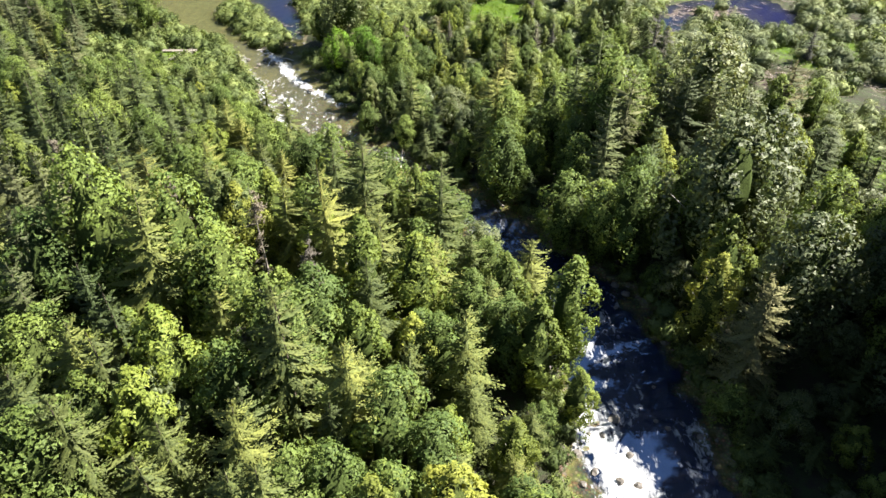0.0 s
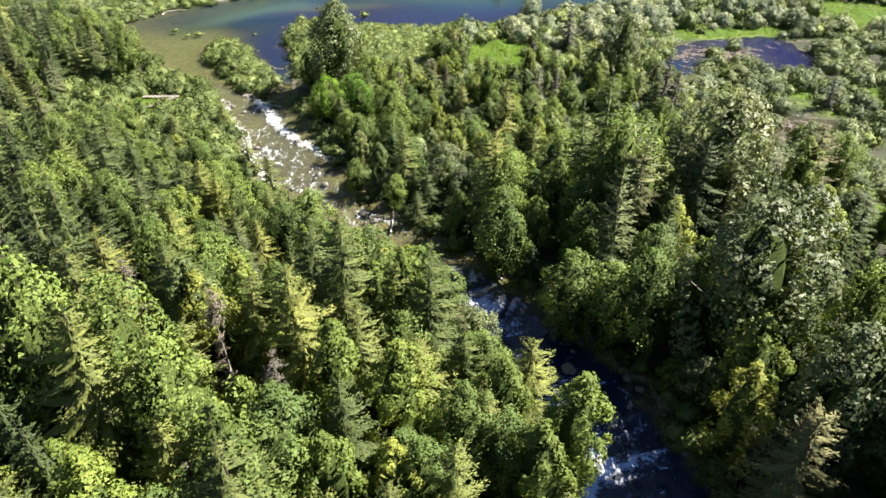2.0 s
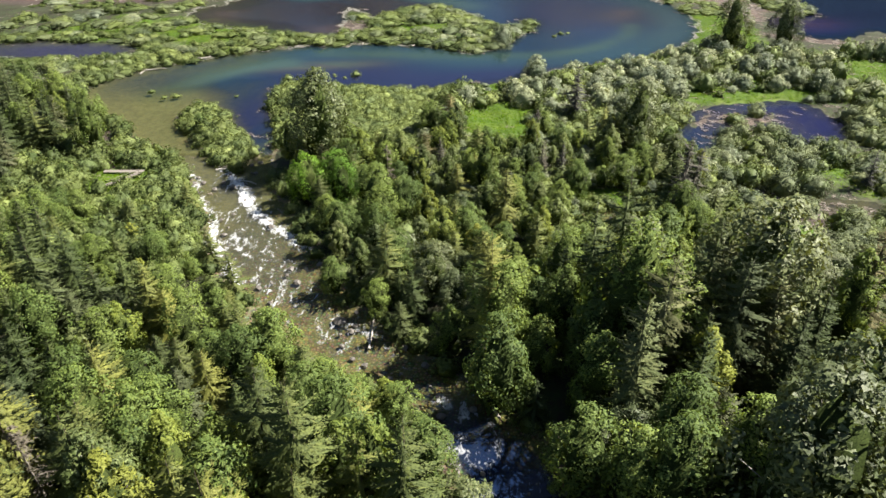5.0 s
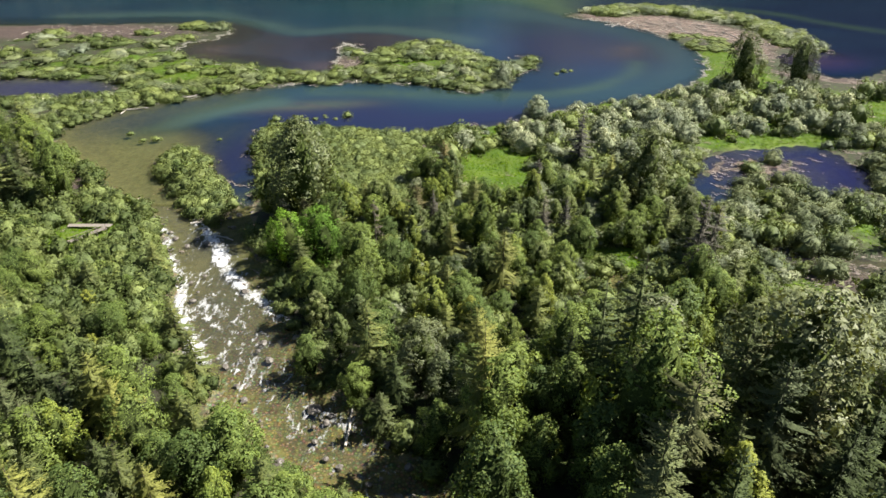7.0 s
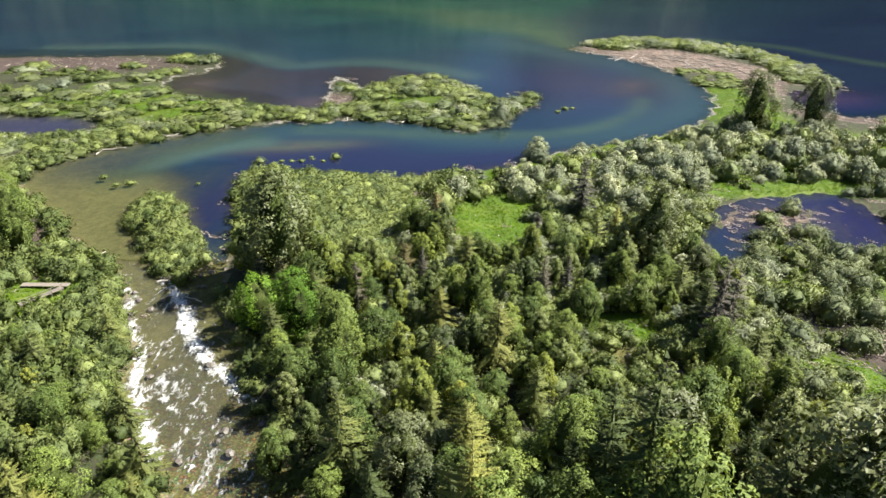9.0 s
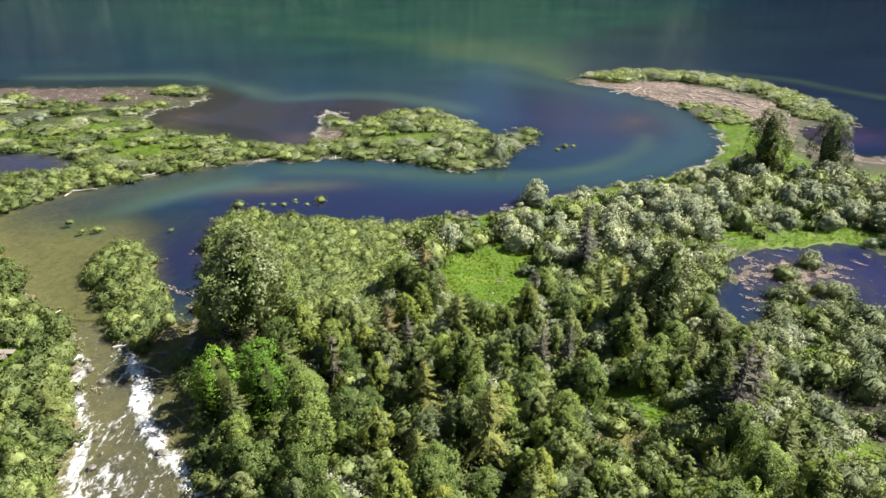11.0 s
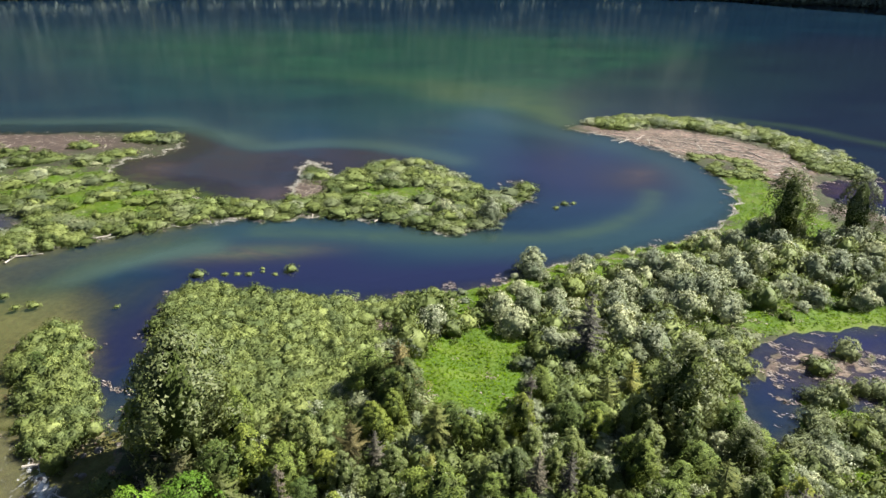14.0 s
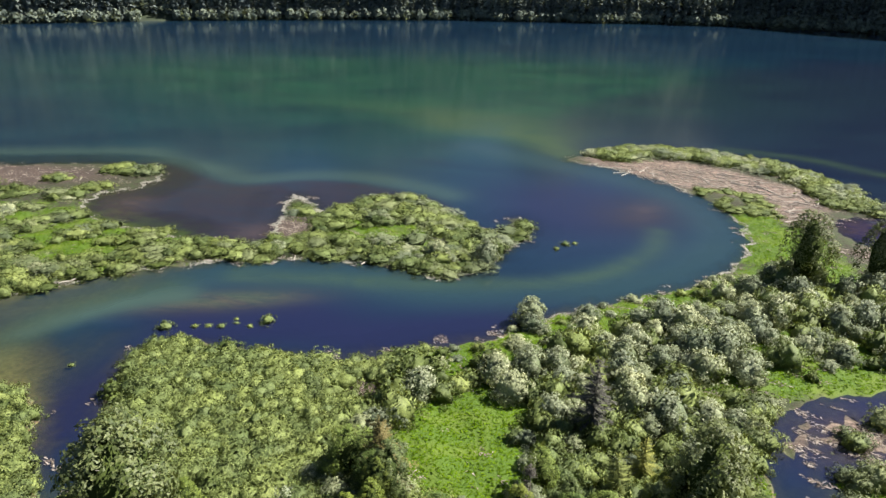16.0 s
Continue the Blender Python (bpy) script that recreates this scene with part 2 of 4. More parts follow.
def smooth_loop(points, closed=True, steps=4):
    """Catmull-Rom through the corner points."""
    p = np.array(points, float)
    n, out = len(p), []
    for i in range(n if closed else n - 1):
        if closed:
            a, b, c, d = p[i - 1], p[i], p[(i + 1) % n], p[(i + 2) % n]
        else:
            a, b, c, d = p[max(i - 1, 0)], p[i], p[i + 1], p[min(i + 2, n - 1)]
        for s in np.arange(steps) / steps:
            out.append(0.5 * (2 * b + (c - a) * s + (2 * a - 5 * b + 4 * c - d) * s ** 2 + (3 * b - a - 3 * c + d) * s ** 3))
    return np.array(out)


def signed(x, y, loop):
    """Distance to a closed loop, positive inside."""
    a, b = loop, np.roll(loop, -1, axis=0)
    best, inside = np.full(x.shape, 1e9), np.zeros(x.shape, bool)
    for (ax, ay), (bx, by) in zip(a, b):
        dx, dy = bx - ax, by - ay
        s = np.clip(((x - ax) * dx + (y - ay) * dy) / (dx * dx + dy * dy + 1e-9), 0, 1)
        best = np.minimum(best, (x - ax - s * dx) ** 2 + (y - ay - s * dy) ** 2)
        if ay != by:
            inside ^= ((ay > y) != (by > y)) & (x < (bx - ax) * (y - ay) / (by - ay) + ax)
    return np.where(inside, 1, -1) * np.sqrt(best)


def near_line(x, y, line):
    """Distance to an open line."""
    best = np.full(np.shape(x), 1e9)
    for (ax, ay), (bx, by) in zip(line[:-1], line[1:]):
        dx, dy = bx - ax, by - ay
        s = np.clip(((x - ax) * dx + (y - ay) * dy) / (dx * dx + dy * dy + 1e-9), 0, 1)
        best = np.minimum(best, (x - ax - s * dx) ** 2 + (y - ay - s * dy) ** 2)
    return np.sqrt(best)


EAST_LAND = smooth_loop([
    (420, 150), (200, 245), (150, 275), (133, 295), (130, 322), (122, 345), (106, 358), (90, 366), (71, 367), (56, 359), (45, 350),
    (56, 344), (70, 332), (78, 320), (84, 305), (85.5, 288), (83, 276), (76, 263), (60, 248), (41, 239), (25, 230), (14, 222), (0, 217),
    (-11, 213), (-22, 214), (-40, 216), (-47, 213), (-47, 205), (-42, 188), (-38, 172), (-35, 160), (-30, 149), (-22, 136), (-16, 125),
    (-9, 116), (-1, 109), (7, 102), (13, 96), (20, 86), (27, 77), (31, 66), (33, 52), (35, 38), (40, 15), (50, -60), (420, -60)])
WEST_LAND = smooth_loop([
    (22, -60), (18, 15), (16, 44), (16, 58), (13, 70), (8, 80), (3, 89), (0, 97), (-7, 101), (-14, 104), (-22, 112), (-30, 121), (-39, 131),
    (-45, 145), (-51, 157), (-59, 170), (-71, 178), (-82, 190), (-93, 199), (-99, 209), (-96, 219), (-88, 229), (-73, 241), (-55, 251), (-36, 255),
    (-14, 256), (-4, 252), (7, 249.5), (14, 255), (20, 265), (25.5, 274), (27, 283), (25.5, 288), (22.5, 287), (21.5, 279), (17, 274), (11, 281),
    (3, 291), (-5, 302), (-14, 302), (-24, 294), (-29, 285), (-40, 276)])
CHAIN_BACK = [(-38, 265), (-54, 264), (-72, 270), (-86, 274), (-98, 284), (-99, 297), (-90, 306), (-90, 317), (-98, 324), (-120, 326), (-150, 321),
              (-190, 318), (-420, 290), (-420, -60)]
WEST_LAND = np.vstack([WEST_LAND[:-4], smooth_loop(CHAIN_BACK, False), [(-420, 290), (-420, -60)]])
ISLET = smooth_loop([(-65, 200), (-59, 198), (-51, 187), (-45, 177), (-41.5, 169), (-45, 165), (-50, 169), (-57, 177), (-64, 186), (-67, 194)])
POND = smooth_loop([(54.5, 189), (57.5, 197), (60.5, 201.5), (66, 206), (75, 209.5), (84, 211.5), (93, 212), (95.5, 205.5), (97, 198), (97.5, 192), (92, 187.5), (84, 184.5),
                    (76, 184), (69, 185.5), (63, 183), (59, 179), (57, 174.5), (53.5, 175), (53.5, 182)])
REED_BARS = [(73, 199, 8, 5), (62.5, 196.5, 2.4, 2.4), (76.5, 190.5, 5.5, 2.8), (67.5, 187.5, 3.6, 3.2)]   # low islands in the pond: place, half width, half depth
LAGOON = smooth_loop([(111, 282), (112, 293), (119, 299), (128, 300), (140, 298), (146, 284), (128, 269), (117, 273)])
WEST_POOL = smooth_loop([(-150, 250), (-117, 254), (-103, 250), (-99, 238), (-122, 233), (-150, 235)])
CREEK = smooth_loop([(59, 161), (65, 160), (72, 156), (82, 156), (100, 148), (130, 138)], False)
TINY_POOL = (31.5, 148.5)


def far_shore(x):
    """Where the lake ends: the far waterline bows away from the camera."""
    x = np.asarray(x, float)
    return 916 - 0.00043 * (x - 150) ** 2 - 0.0036 * np.maximum(0, x - 330) ** 2 + wob(x, x * 0, 160, 21, 5)


def shore(x, y):
    """Signed distance to the water's edge: positive on land."""
    xx = x + wob(x, y, 9, 11, 0.9) + wob(x, y, 3.5, 12, 0.35)
    yy = y + wob(x, y, 9, 13, 0.9) + wob(x, y, 3.5, 14, 0.35)
    d = np.maximum(signed(xx, yy, EAST_LAND), signed(xx, yy, WEST_LAND))
    d = np.maximum(d, signed(xx, yy, ISLET))
    for hole in (POND, LAGOON, WEST_POOL):
        d = np.minimum(d, -signed(xx, yy, hole))
    d = np.minimum(d, near_line(xx, yy, CREEK) - 2.6)
    d = np.minimum(d, np.hypot(xx - TINY_POOL[0], (yy - TINY_POOL[1]) * 0.8) - 2.6)
    for cx, cy, rx, ry in REED_BARS:
        d = np.maximum(d, np.minimum(2.0, (1 - np.hypot((xx - cx) / rx, (yy - cy) / ry)) * 2.2 - 0.5 + wob(x, y, 3.5, 15, 1.0)))
    return np.maximum(d, y - far_shore(x))


def level(y):
    """Height of the water: the river falls to the lake."""
    return np.maximum(0, (150 - y)) * 0.012


def blob(x, y, cx, cy, rx, ry, turn=0.0):
    c, s = math.cos(radians(turn)), math.sin(radians(turn))
    u, v = ((x - cx) * c + (y - cy) * s) / rx, (-(x - cx) * s + (y - cy) * c) / ry
    return np.exp(-(u * u + v * v))


TRAIL = smooth_loop([(-84, 188), (-79, 179), (-76, 174), (-73, 169), (-70, 162)], False)
FLOW = smooth_loop([(-70, 228), (-50, 243), (-20, 247), (25, 240), (55, 254), (74, 275), (76, 298), (66, 320), (40, 343), (5, 370)], False)


INNER_BANK = smooth_loop([(90, 268), (89, 282), (88, 294)], False)


def mud_zone(x, y):
    m = 1.7 * blob(x, y, 82, 336, 33, 13, -35) + 1.0 * blob(x, y, -150, 310, 55, 14, 4) + 1.2 * blob(x, y, -36, 274, 9, 8)
    m += 1.1 * blob(x, y, 73, 199.5, 9, 5) + 0.9 * blob(x, y, 76.5, 190.5, 5, 3) + 0.9 * blob(x, y, 62.5, 196.5, 2.6, 2.6) + 0.8 * blob(x, y, 116, 312, 10, 8) + 1.1 * blob(x, y, 104, 296, 8, 9) + 0.8 * blob(x, y, 75, 152, 14, 6) + 0.9 * blob(x, y, -5, 204, 5, 4)
    m += 0.9 * blob(x, y, 118, 268, 20, 5, -20) + np.where(near_line(x, y, TRAIL) < 0.9, 1.0, 0.0)
    return m


def meadow_zone(x, y):
    m = 2.0 * blob(x, y, 13, 192, 10, 13) + 1.2 * blob(x, y, 90, 274, 12, 17, -10) + 1.1 * blob(x, y, 84, 214, 22, 4, 5) + 1.4 * blob(x, y, 34, 154.5, 8, 5)
    m += 1.7 * blob(x, y, 126, 230, 24, 15) + blob(x, y, 63, 145, 8, 7) + 1.0 * blob(x, y, -98, 262, 45, 26) + 1.0 * blob(x, y, -14, 276, 20, 16)
    m += 1.0 * np.exp(-(near_line(x, y, INNER_BANK) / 7) ** 2) + 0.9 * blob(x, y, 45, 232, 30, 7, 25) + 0.9 * blob(x, y, 78, 112, 10, 10) + 0.8 * blob(x, y, 98, 170, 25, 14) 
    return m * (1 + wob(x, y, 9, 36, 0.3))


def grass_zone(x, y):
    """Where sedge covers the soil: the meadows, and between the shrubs of the low belt."""
    return meadow_zone(x, y) + 1.1 * blob(x, y, 40, 218, 48, 15, 22) + 1.1 * blob(x, y, 95, 235, 40, 20, -10) + 0.9 * blob(x, y, 62, 180, 16, 12) + 0.9 * blob(x, y, -68, 160, 22, 26)


def gravel_zone(x, y, d):
    bar = 1.5 * blob(x, y, -320, 842, 18, 7) + blob(x, y, -14, 105, 14, 6, -42) + blob(x, y, -30, 124, 14, 5, -48)
    return np.where(y < 235, np.exp(-np.maximum(d, 0) / 0.7), 0) * (x < 60) * (y < 205) + bar + np.where((d < 0) & (y < 240) & (x < 55), 1.0, 0.0)


def ground_height(x, y, d=None):
    d = shore(x, y) if d is None else d
    low = np.clip(mud_zone(x, y), 0, 1)
    up = 0.45 * (1 - np.exp(-np.maximum(d, 0) / 1.5)) * (1 - 0.7 * low) + 0.012 * np.clip(d, 0, 60) * (1 - low)
    up += np.clip(d / 6, 0, 1) * (wob(x, y, 14, 31, 0.25) + wob(x, y, 5, 32, 0.08)) * (1 - low)
    up += 5.0 * np.clip((-38 - x) / 30, 0, 1) * np.clip((165 - y) / 60, 0, 1) + 2.0 * np.clip((x - 40) / 30, 0, 1) * np.clip((120 - y) / 40, 0, 1)
    far = np.clip((y - far_shore(x)) / 600, 0, 1)
    up += np.where(y > 600, 345 * far * (1 + wob(x, y, 400, 33, 0.22)), 0)
    up += np.clip((np.abs(x) - 450) / 900, 0, 1) * 160 * (1 + wob(x, y, 500, 34, 0.3)) * (d > 0)
    down = -np.minimum(0.12 * -np.minimum(d, 0), 0.55) - np.clip((-d - 9) * 0.08, 0, 5)
    return level(y) + np.where(d > 0, np.maximum(up, 0.02), down)


def axis(core_lo, core_hi, step, lo, hi):
    """Even steps in the core, growing ones to the edges."""
    core = list(np.arange(core_lo, core_hi + step / 2, step))
    s, a = step, core[-1]
    while a < hi:
        s *= 1.22
        a += s
        core.append(a)
    s, a = step, core[0]
    while a > lo:
        s *= 1.22
        a -= s
        core.insert(0, a)
    return np.array(core)


def sheet(name, xs, ys, height, material, keep=None, attrs=None):
    """One grid sheet over the plan, with named values at its points."""
    X, Y = np.meshgrid(xs, ys)
    x, y = X.ravel(), Y.ravel()
    z = height(x, y)
    nx, ny = len(xs), len(ys)
    i = np.arange(nx * ny).reshape(ny, nx)
    f = np.stack([i[:-1, :-1], i[:-1, 1:], i[1:, 1:], i[1:, :-1]], -1).reshape(-1, 4)
    if keep is not None:
        f = f[keep(x[f].mean(1), y[f].mean(1))]
        used = np.unique(f)
        back = np.zeros(nx * ny, int)
        back[used] = np.arange(len(used))
        f, x, y, z = back[f], x[used], y[used], z[used]
    me = mesh_from(name, np.stack([x, y, z], 1), f)
    for key, fn in (attrs or {}).items():
        a = me.attributes.new(key, "FLOAT", "POINT")
        a.data.foreach_set("value", np.asarray(fn(x, y), np.float32))
    me.materials.append(material)
    return new(name, me)


def mesh_from(name, v, f):
    me = bpy.data.meshes.new(name)
    n, k = f.shape
    me.vertices.add(len(v))
    me.vertices.foreach_set("co", np.asarray(v, np.float32).ravel())
    me.loops.add(n * k)
    me.loops.foreach_set("vertex_index", np.asarray(f, np.int32).ravel())
    me.polygons.add(n)
    me.polygons.foreach_set("loop_start", np.arange(0, n * k, k, dtype=np.int32))
    me.polygons.foreach_set("use_smooth", np.ones(n, bool))
    me.update(calc_edges=True)
    return me


xs = np.union1d(axis(-170, 150, 1.6, -2200, 2200), np.arange(-640, 641, 24.0))
ys = np.union1d(axis(-20, 385, 1.6, -1500, 2600), np.arange(730, 950, 5.0))
GX, GY = np.arange(-175, 155.1, 1.25), np.arange(-20, 390.1, 1.25)
GRID = ground_height(*[a.ravel() for a in np.meshgrid(GX, GY)]).reshape(len(GY), len(GX))


def ground_at(x, y):
    """Ground height at one place, from a fine grid."""
    u, v = (x - GX[0]) / 1.25, (y - GY[0]) / 1.25
    i, j = int(min(max(u, 0), len(GX) - 2)), int(min(max(v, 0), len(GY) - 2))
    u, v = u - i, v - j
    return float((GRID[j, i] * (1 - u) + GRID[j, i + 1] * u) * (1 - v) + (GRID[j + 1, i] * (1 - u) + GRID[j + 1, i + 1] * u) * v)


ground = sheet("ground", xs, ys, ground_height, GROUND, attrs={
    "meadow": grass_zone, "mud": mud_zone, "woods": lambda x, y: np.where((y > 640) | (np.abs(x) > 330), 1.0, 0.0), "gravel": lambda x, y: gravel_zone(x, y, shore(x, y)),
    "dry": lambda x, y: np.clip(1.4 * blob(x, y, 92, 330, 45, 25, -35) + blob(x, y, 73, 199, 9, 6), 0, 1),
    "algae": lambda x, y: 0.85 * np.clip(-shore(x, y), 0, 1) * np.clip((y - 128) / 22, 0, 1) * (y < 260)})
tagged(ground, "delta ground of forest soil, meadow turf, mud and gravel", "ground", kind="structure")

# white water: lines in the river bed where it breaks
RAPIDS = [([(-48, 168), (-43, 161), (-38, 152), (-32, 144), (-26, 139), (-21, 135)], 1.6, 1.3), ([(-53, 162), (-49, 154), (-45, 148), (-42, 142), (-38, 134), (-31.5, 124)], 1.7, 1.15),
          ([(-42, 139), (-37, 130), (-33, 124)], 1.5, 0.7), ([(-44, 152), (-36, 140), (-25, 120)], 6.0, 0.4), ([(-22, 122), (-8, 110), (6, 97)], 5.0, 0.2),
          ([(-13, 115), (-8, 113)], 1.4, 0.7), ([(3, 99), (6, 98)], 1.6, 0.8), ([(4, 92), (8, 84), (13, 79), (17, 74)], 2.4, 0.5),
          ([(18, 66), (23, 62)], 1.7, 0.9), ([(19, 53), (20.5, 47), (23, 40), (25, 28)], 2.7, 1.6), ([(24, 70), (26, 56), (29, 40), (32, 10)], 6.0, 0.22)]


def rapid_zone(x, y):
    r = np.zeros_like(x)
    for line, width, much in RAPIDS:
        r = np.maximum(r, much * np.exp(-(near_line(x, y, np.array(line, float)) / width) ** 2))
    return r


def depth_navy_zone(x, y):
    d = np.maximum(0, -shore(x, y))
    dep = np.minimum(0.12 * d, 0.55) + np.clip((d - 9) * 0.08, 0, 5)
    west = np.clip((-55 - x) / 12, 0, 1) * np.clip((236 - y) / 25, 0, 1)
    # added upstream beyond the bed's depth: navy paints shade and skylight there
    dep = dep + 2.2 * np.clip((104 - y) / 26, 0, 1) * np.clip(d / 3, 0, 1)
    return dep * (1 - 0.6 * west) + 0.5 * np.clip((x + 60) / 14, 0, 1) * np.clip((y - 166) / 16, 0, 1)


# edges of the water bodies: the dark bay behind the islands, the dark lake beyond the spit
BAY = smooth_loop([(-106, 320), (-94, 330), (-78, 319), (-62, 310), (-39, 317), (-18, 313), (4, 297), (-10, 270), (-60, 255), (-100, 275)])
OUTER = smooth_loop([(46, 352), (40, 372), (44, 400), (54, 435), (85, 478), (140, 530), (190, 585), (330, 640), (520, 600), (520, 300), (150, 280), (90, 350)])
BAY_EDGE = smooth_loop([(-165, 336), (-130, 341), (-106, 343), (-92, 334), (-76, 325), (-60, 316), (-39, 322), (-16, 319), (8, 304)], False)


def step(v, soft):
    q = np.clip(v / soft + 0.5, 0, 1)
    return q * q * (3 - 2 * q)


MURKY = smooth_loop([(-28, 128), (-36, 140), (-46, 155), (-55, 168), (-66, 184), (-74, 196), (-78, 210)], False)


PLUME = smooth_loop([(-71.1, 200.6), (-71.0, 206.5), (-71.5, 218.0), (-65.0, 226.6), (-57.3, 231.7), (-46.5, 236.4)], False)   # silt that the current carries along the outer bank


def silt_zone(x, y):
    s = 0.55 * np.exp(-(near_line(x, y, smooth_loop([(-75, 200), (-74, 215), (-66, 230), (-50, 240)], False)) / 5) ** 2)
    tip = near_line(x, y, smooth_loop([(47, 353), (41, 366), (36, 381), (24, 390), (2, 402)], False))
    s += 0.85 * np.exp(-(tip / (5 + 0.3 * (y - 350).clip(0))) ** 2) * step(y - 346, 8) + 0.4 * blob(x, y, -10, 425, 55, 16, -20)
    s += 0.55 * np.exp(-(near_line(x, y, smooth_loop([(-40, 246), (0, 246), (34, 250), (56, 268), (62, 285)], False)) / 3.5) ** 2)
    s += 0.5 * np.exp(-(near_line(x, y, smooth_loop([(108, 372), (135, 361), (150, 345), (175, 325)], False)) / 4) ** 2)
    s += 0.6 * blob(x, y, -38, 235, 14, 4, 10) + 0.8 * np.exp(-(near_line(x, y, MURKY) / 7) ** 2)
    return np.clip(s, 0, 1)


def pool_zone(x, y):
    p = blob(x, y, -28, 228, 24, 12) + blob(x, y, -50, 195, 9, 30, -20) + blob(x, y, 40, 300, 26, 30) + blob(x, y, 85, 198, 34, 18)
    p += blob(x, y, -125, 244, 30, 12) + blob(x, y, 10, 225, 25, 9, 20) + blob(x, y, 75, 156, 30, 8) + blob(x, y, 31, 148, 6, 6) + blob(x, y, 120, 290, 20, 14)
    return np.clip(np.maximum(1.15 * p, 0.38 * step(signed(x, y, OUTER), 22)), 0, 1)


def plum_zone(x, y):
    """Dark, peat-stained water over mud: the bay, the lake beyond the spit, the eddy in the bend."""
    p = np.maximum(0.95 * step(signed(x, y, BAY), 7), 0.22 * step(signed(x, y, OUTER), 22))
    return np.clip(np.maximum(p, 0.9 * blob(x, y, 58, 296, 13, 15, -25) + 0.6 * blob(x, y, -42, 231, 18, 4, 12)), 0, 1)


def shoal_zone(x, y):
    return np.clip(0.9 * blob(x, y, -40, 234, 16, 3.2, 12) + 0.45 * blob(x, y, 62, 299, 5, 9, -30) + 0.9 * blob(x, y, -88, 288, 7, 13, 20) + 0.8 * blob(x, y, -42, 271, 10, 7) + 0.6 * blob(x, y, 73, 197, 10, 6) + 0.6 * blob(x, y, 118, 290, 16, 9)
                   + 0.6 * blob(x, y, 76, 156, 16, 6), 0, 1)


water_attrs = {"clear": lambda x, y: np.clip((-46 - 0.35 * (y - 172) - x) / 9, 0, 1) * np.clip((217 - y) / 16, 0, 1), "depth": depth_navy_zone, "pale": lambda x, y: 0.55 * np.exp(-(near_line(x, y, BAY_EDGE) / 6.5) ** 2) * (1 - step(signed(x, y, BAY), 5)) + 0.8 * np.exp(-(near_line(x, y, PLUME) / 3.6) ** 2), "shoal": shoal_zone, "silt": silt_zone, "pool": pool_zone, "plum": plum_zone, "sky_reflection": lambda x, y: np.clip(1.2 * blob(x, y, -122, 243, 26, 12) + 0.5 * blob(x, y, 82, 198, 20, 14) + 0.5 * blob(x, y, 125, 288, 16, 12), 0, 1), "flow": lambda x, y: np.exp(-(near_line(x, y, FLOW) / 9) ** 2),
               "green": lambda x, y: np.clip(1.25 * blob(x, y, 0, 480, 150, 105) + 0.75 * blob(x, y, -60, 530, 260, 75), 0, 1)}
lake = sheet("water_lake", axis(-170, 150, 2.0, -2200, 2200), axis(164, 400, 2.0, 100, 1600), lambda x, y: level(y) * 0,
             LAKE, lambda x, y: (y > 172) | (x > 50), water_attrs)
tagged(lake, "teal lake and still river channel with silt plumes", "lake", kind="structure")


def river_height(x, y):
    r = rapid_zone(x, y)
    return level(y) + (0.03 + 0.16 * r) * (wob(x, y, 2.6, 41) + wob(x, y, 1.3, 42, 0.6)) * np.clip((171 - y) / 10, 0, 1)


river = sheet("water_river", np.arange(-75, 56, 0.5), np.arange(-40, 173.1, 0.5), river_height, RIVER,
              lambda x, y: shore(x, y) < 1.0, {**water_attrs, "rapid": rapid_zone})
tagged(river, "shallow rushing river with white rapids over gravel", "river", kind="structure")

# ---------------------------------------------------------------- plants


def unit(v):
    return v / (np.linalg.norm(v, axis=-1, keepdims=True) + 1e-9)


def leaves(centre, along, facing, size, slim, r, out=None, loose=0.2):
    """Three-cornered leaf clumps: each lies along one way, faces another, and is a little uneven."""
    n = len(centre)
    side = unit(np.cross(facing, along)) * (size * slim * r.uniform(0.7, 1.3, n))[:, None]
    tip = unit(along) * (size * r.uniform(0.8, 1.2, n))[:, None]
    a, b, c = centre - tip * 0.45 + side * 0.5, centre - tip * 0.45 - side * 0.5, centre + tip * 0.55 + side * r.uniform(-0.4, 0.4, n)[:, None]
    v = np.stack([a, b, c], 1).reshape(-1, 3)
    soft = unit(unit(facing if out is None else out) + r.normal(0, loose, (n, 3)))
    return v, np.arange(3 * n).reshape(n, 3), np.repeat(soft, 3, axis=0)


def tube(points, radii, sides=6):
    """A tapered tube along a line of points."""
    v, f = [], []
    p = np.array(points, float)
    for i, (q, r) in enumerate(zip(p, radii)):
        t = unit(p[min(i + 1, len(p) - 1)] - p[max(i - 1, 0)])
        u = unit(np.cross(t, (0.3, 1, 0.2)))
        w = np.cross(t, u)
        for k in range(sides):
            a = 2 * math.pi * k / sides
            v.append(q + r * (math.cos(a) * u + math.sin(a) * w))
        if i:
            for k in range(sides):
                a, b = len(v) - 2 * sides, len(v) - sides
                f += [(a + k, a + (k + 1) % sides, b + (k + 1) % sides), (a + k, b + (k + 1) % sides, b + k)]
    return np.array(v), np.array(f)


def joined(pieces):
    v, f, n = [], [], 0
    for a, b in pieces:
        v.append(a)
        f.append(b + n)
        n += len(a)
    return np.vstack(v), np.vstack(f)


SOFT = {}


def soften(me, normal):
    """Give leaf clumps the rounded shading of the mass that they belong to."""
    a = me.attributes.new("custom_normal", "FLOAT_VECTOR", "POINT")
    a.data.foreach_set("vector", np.asarray(normal, np.float32).ravel())
    me.update()


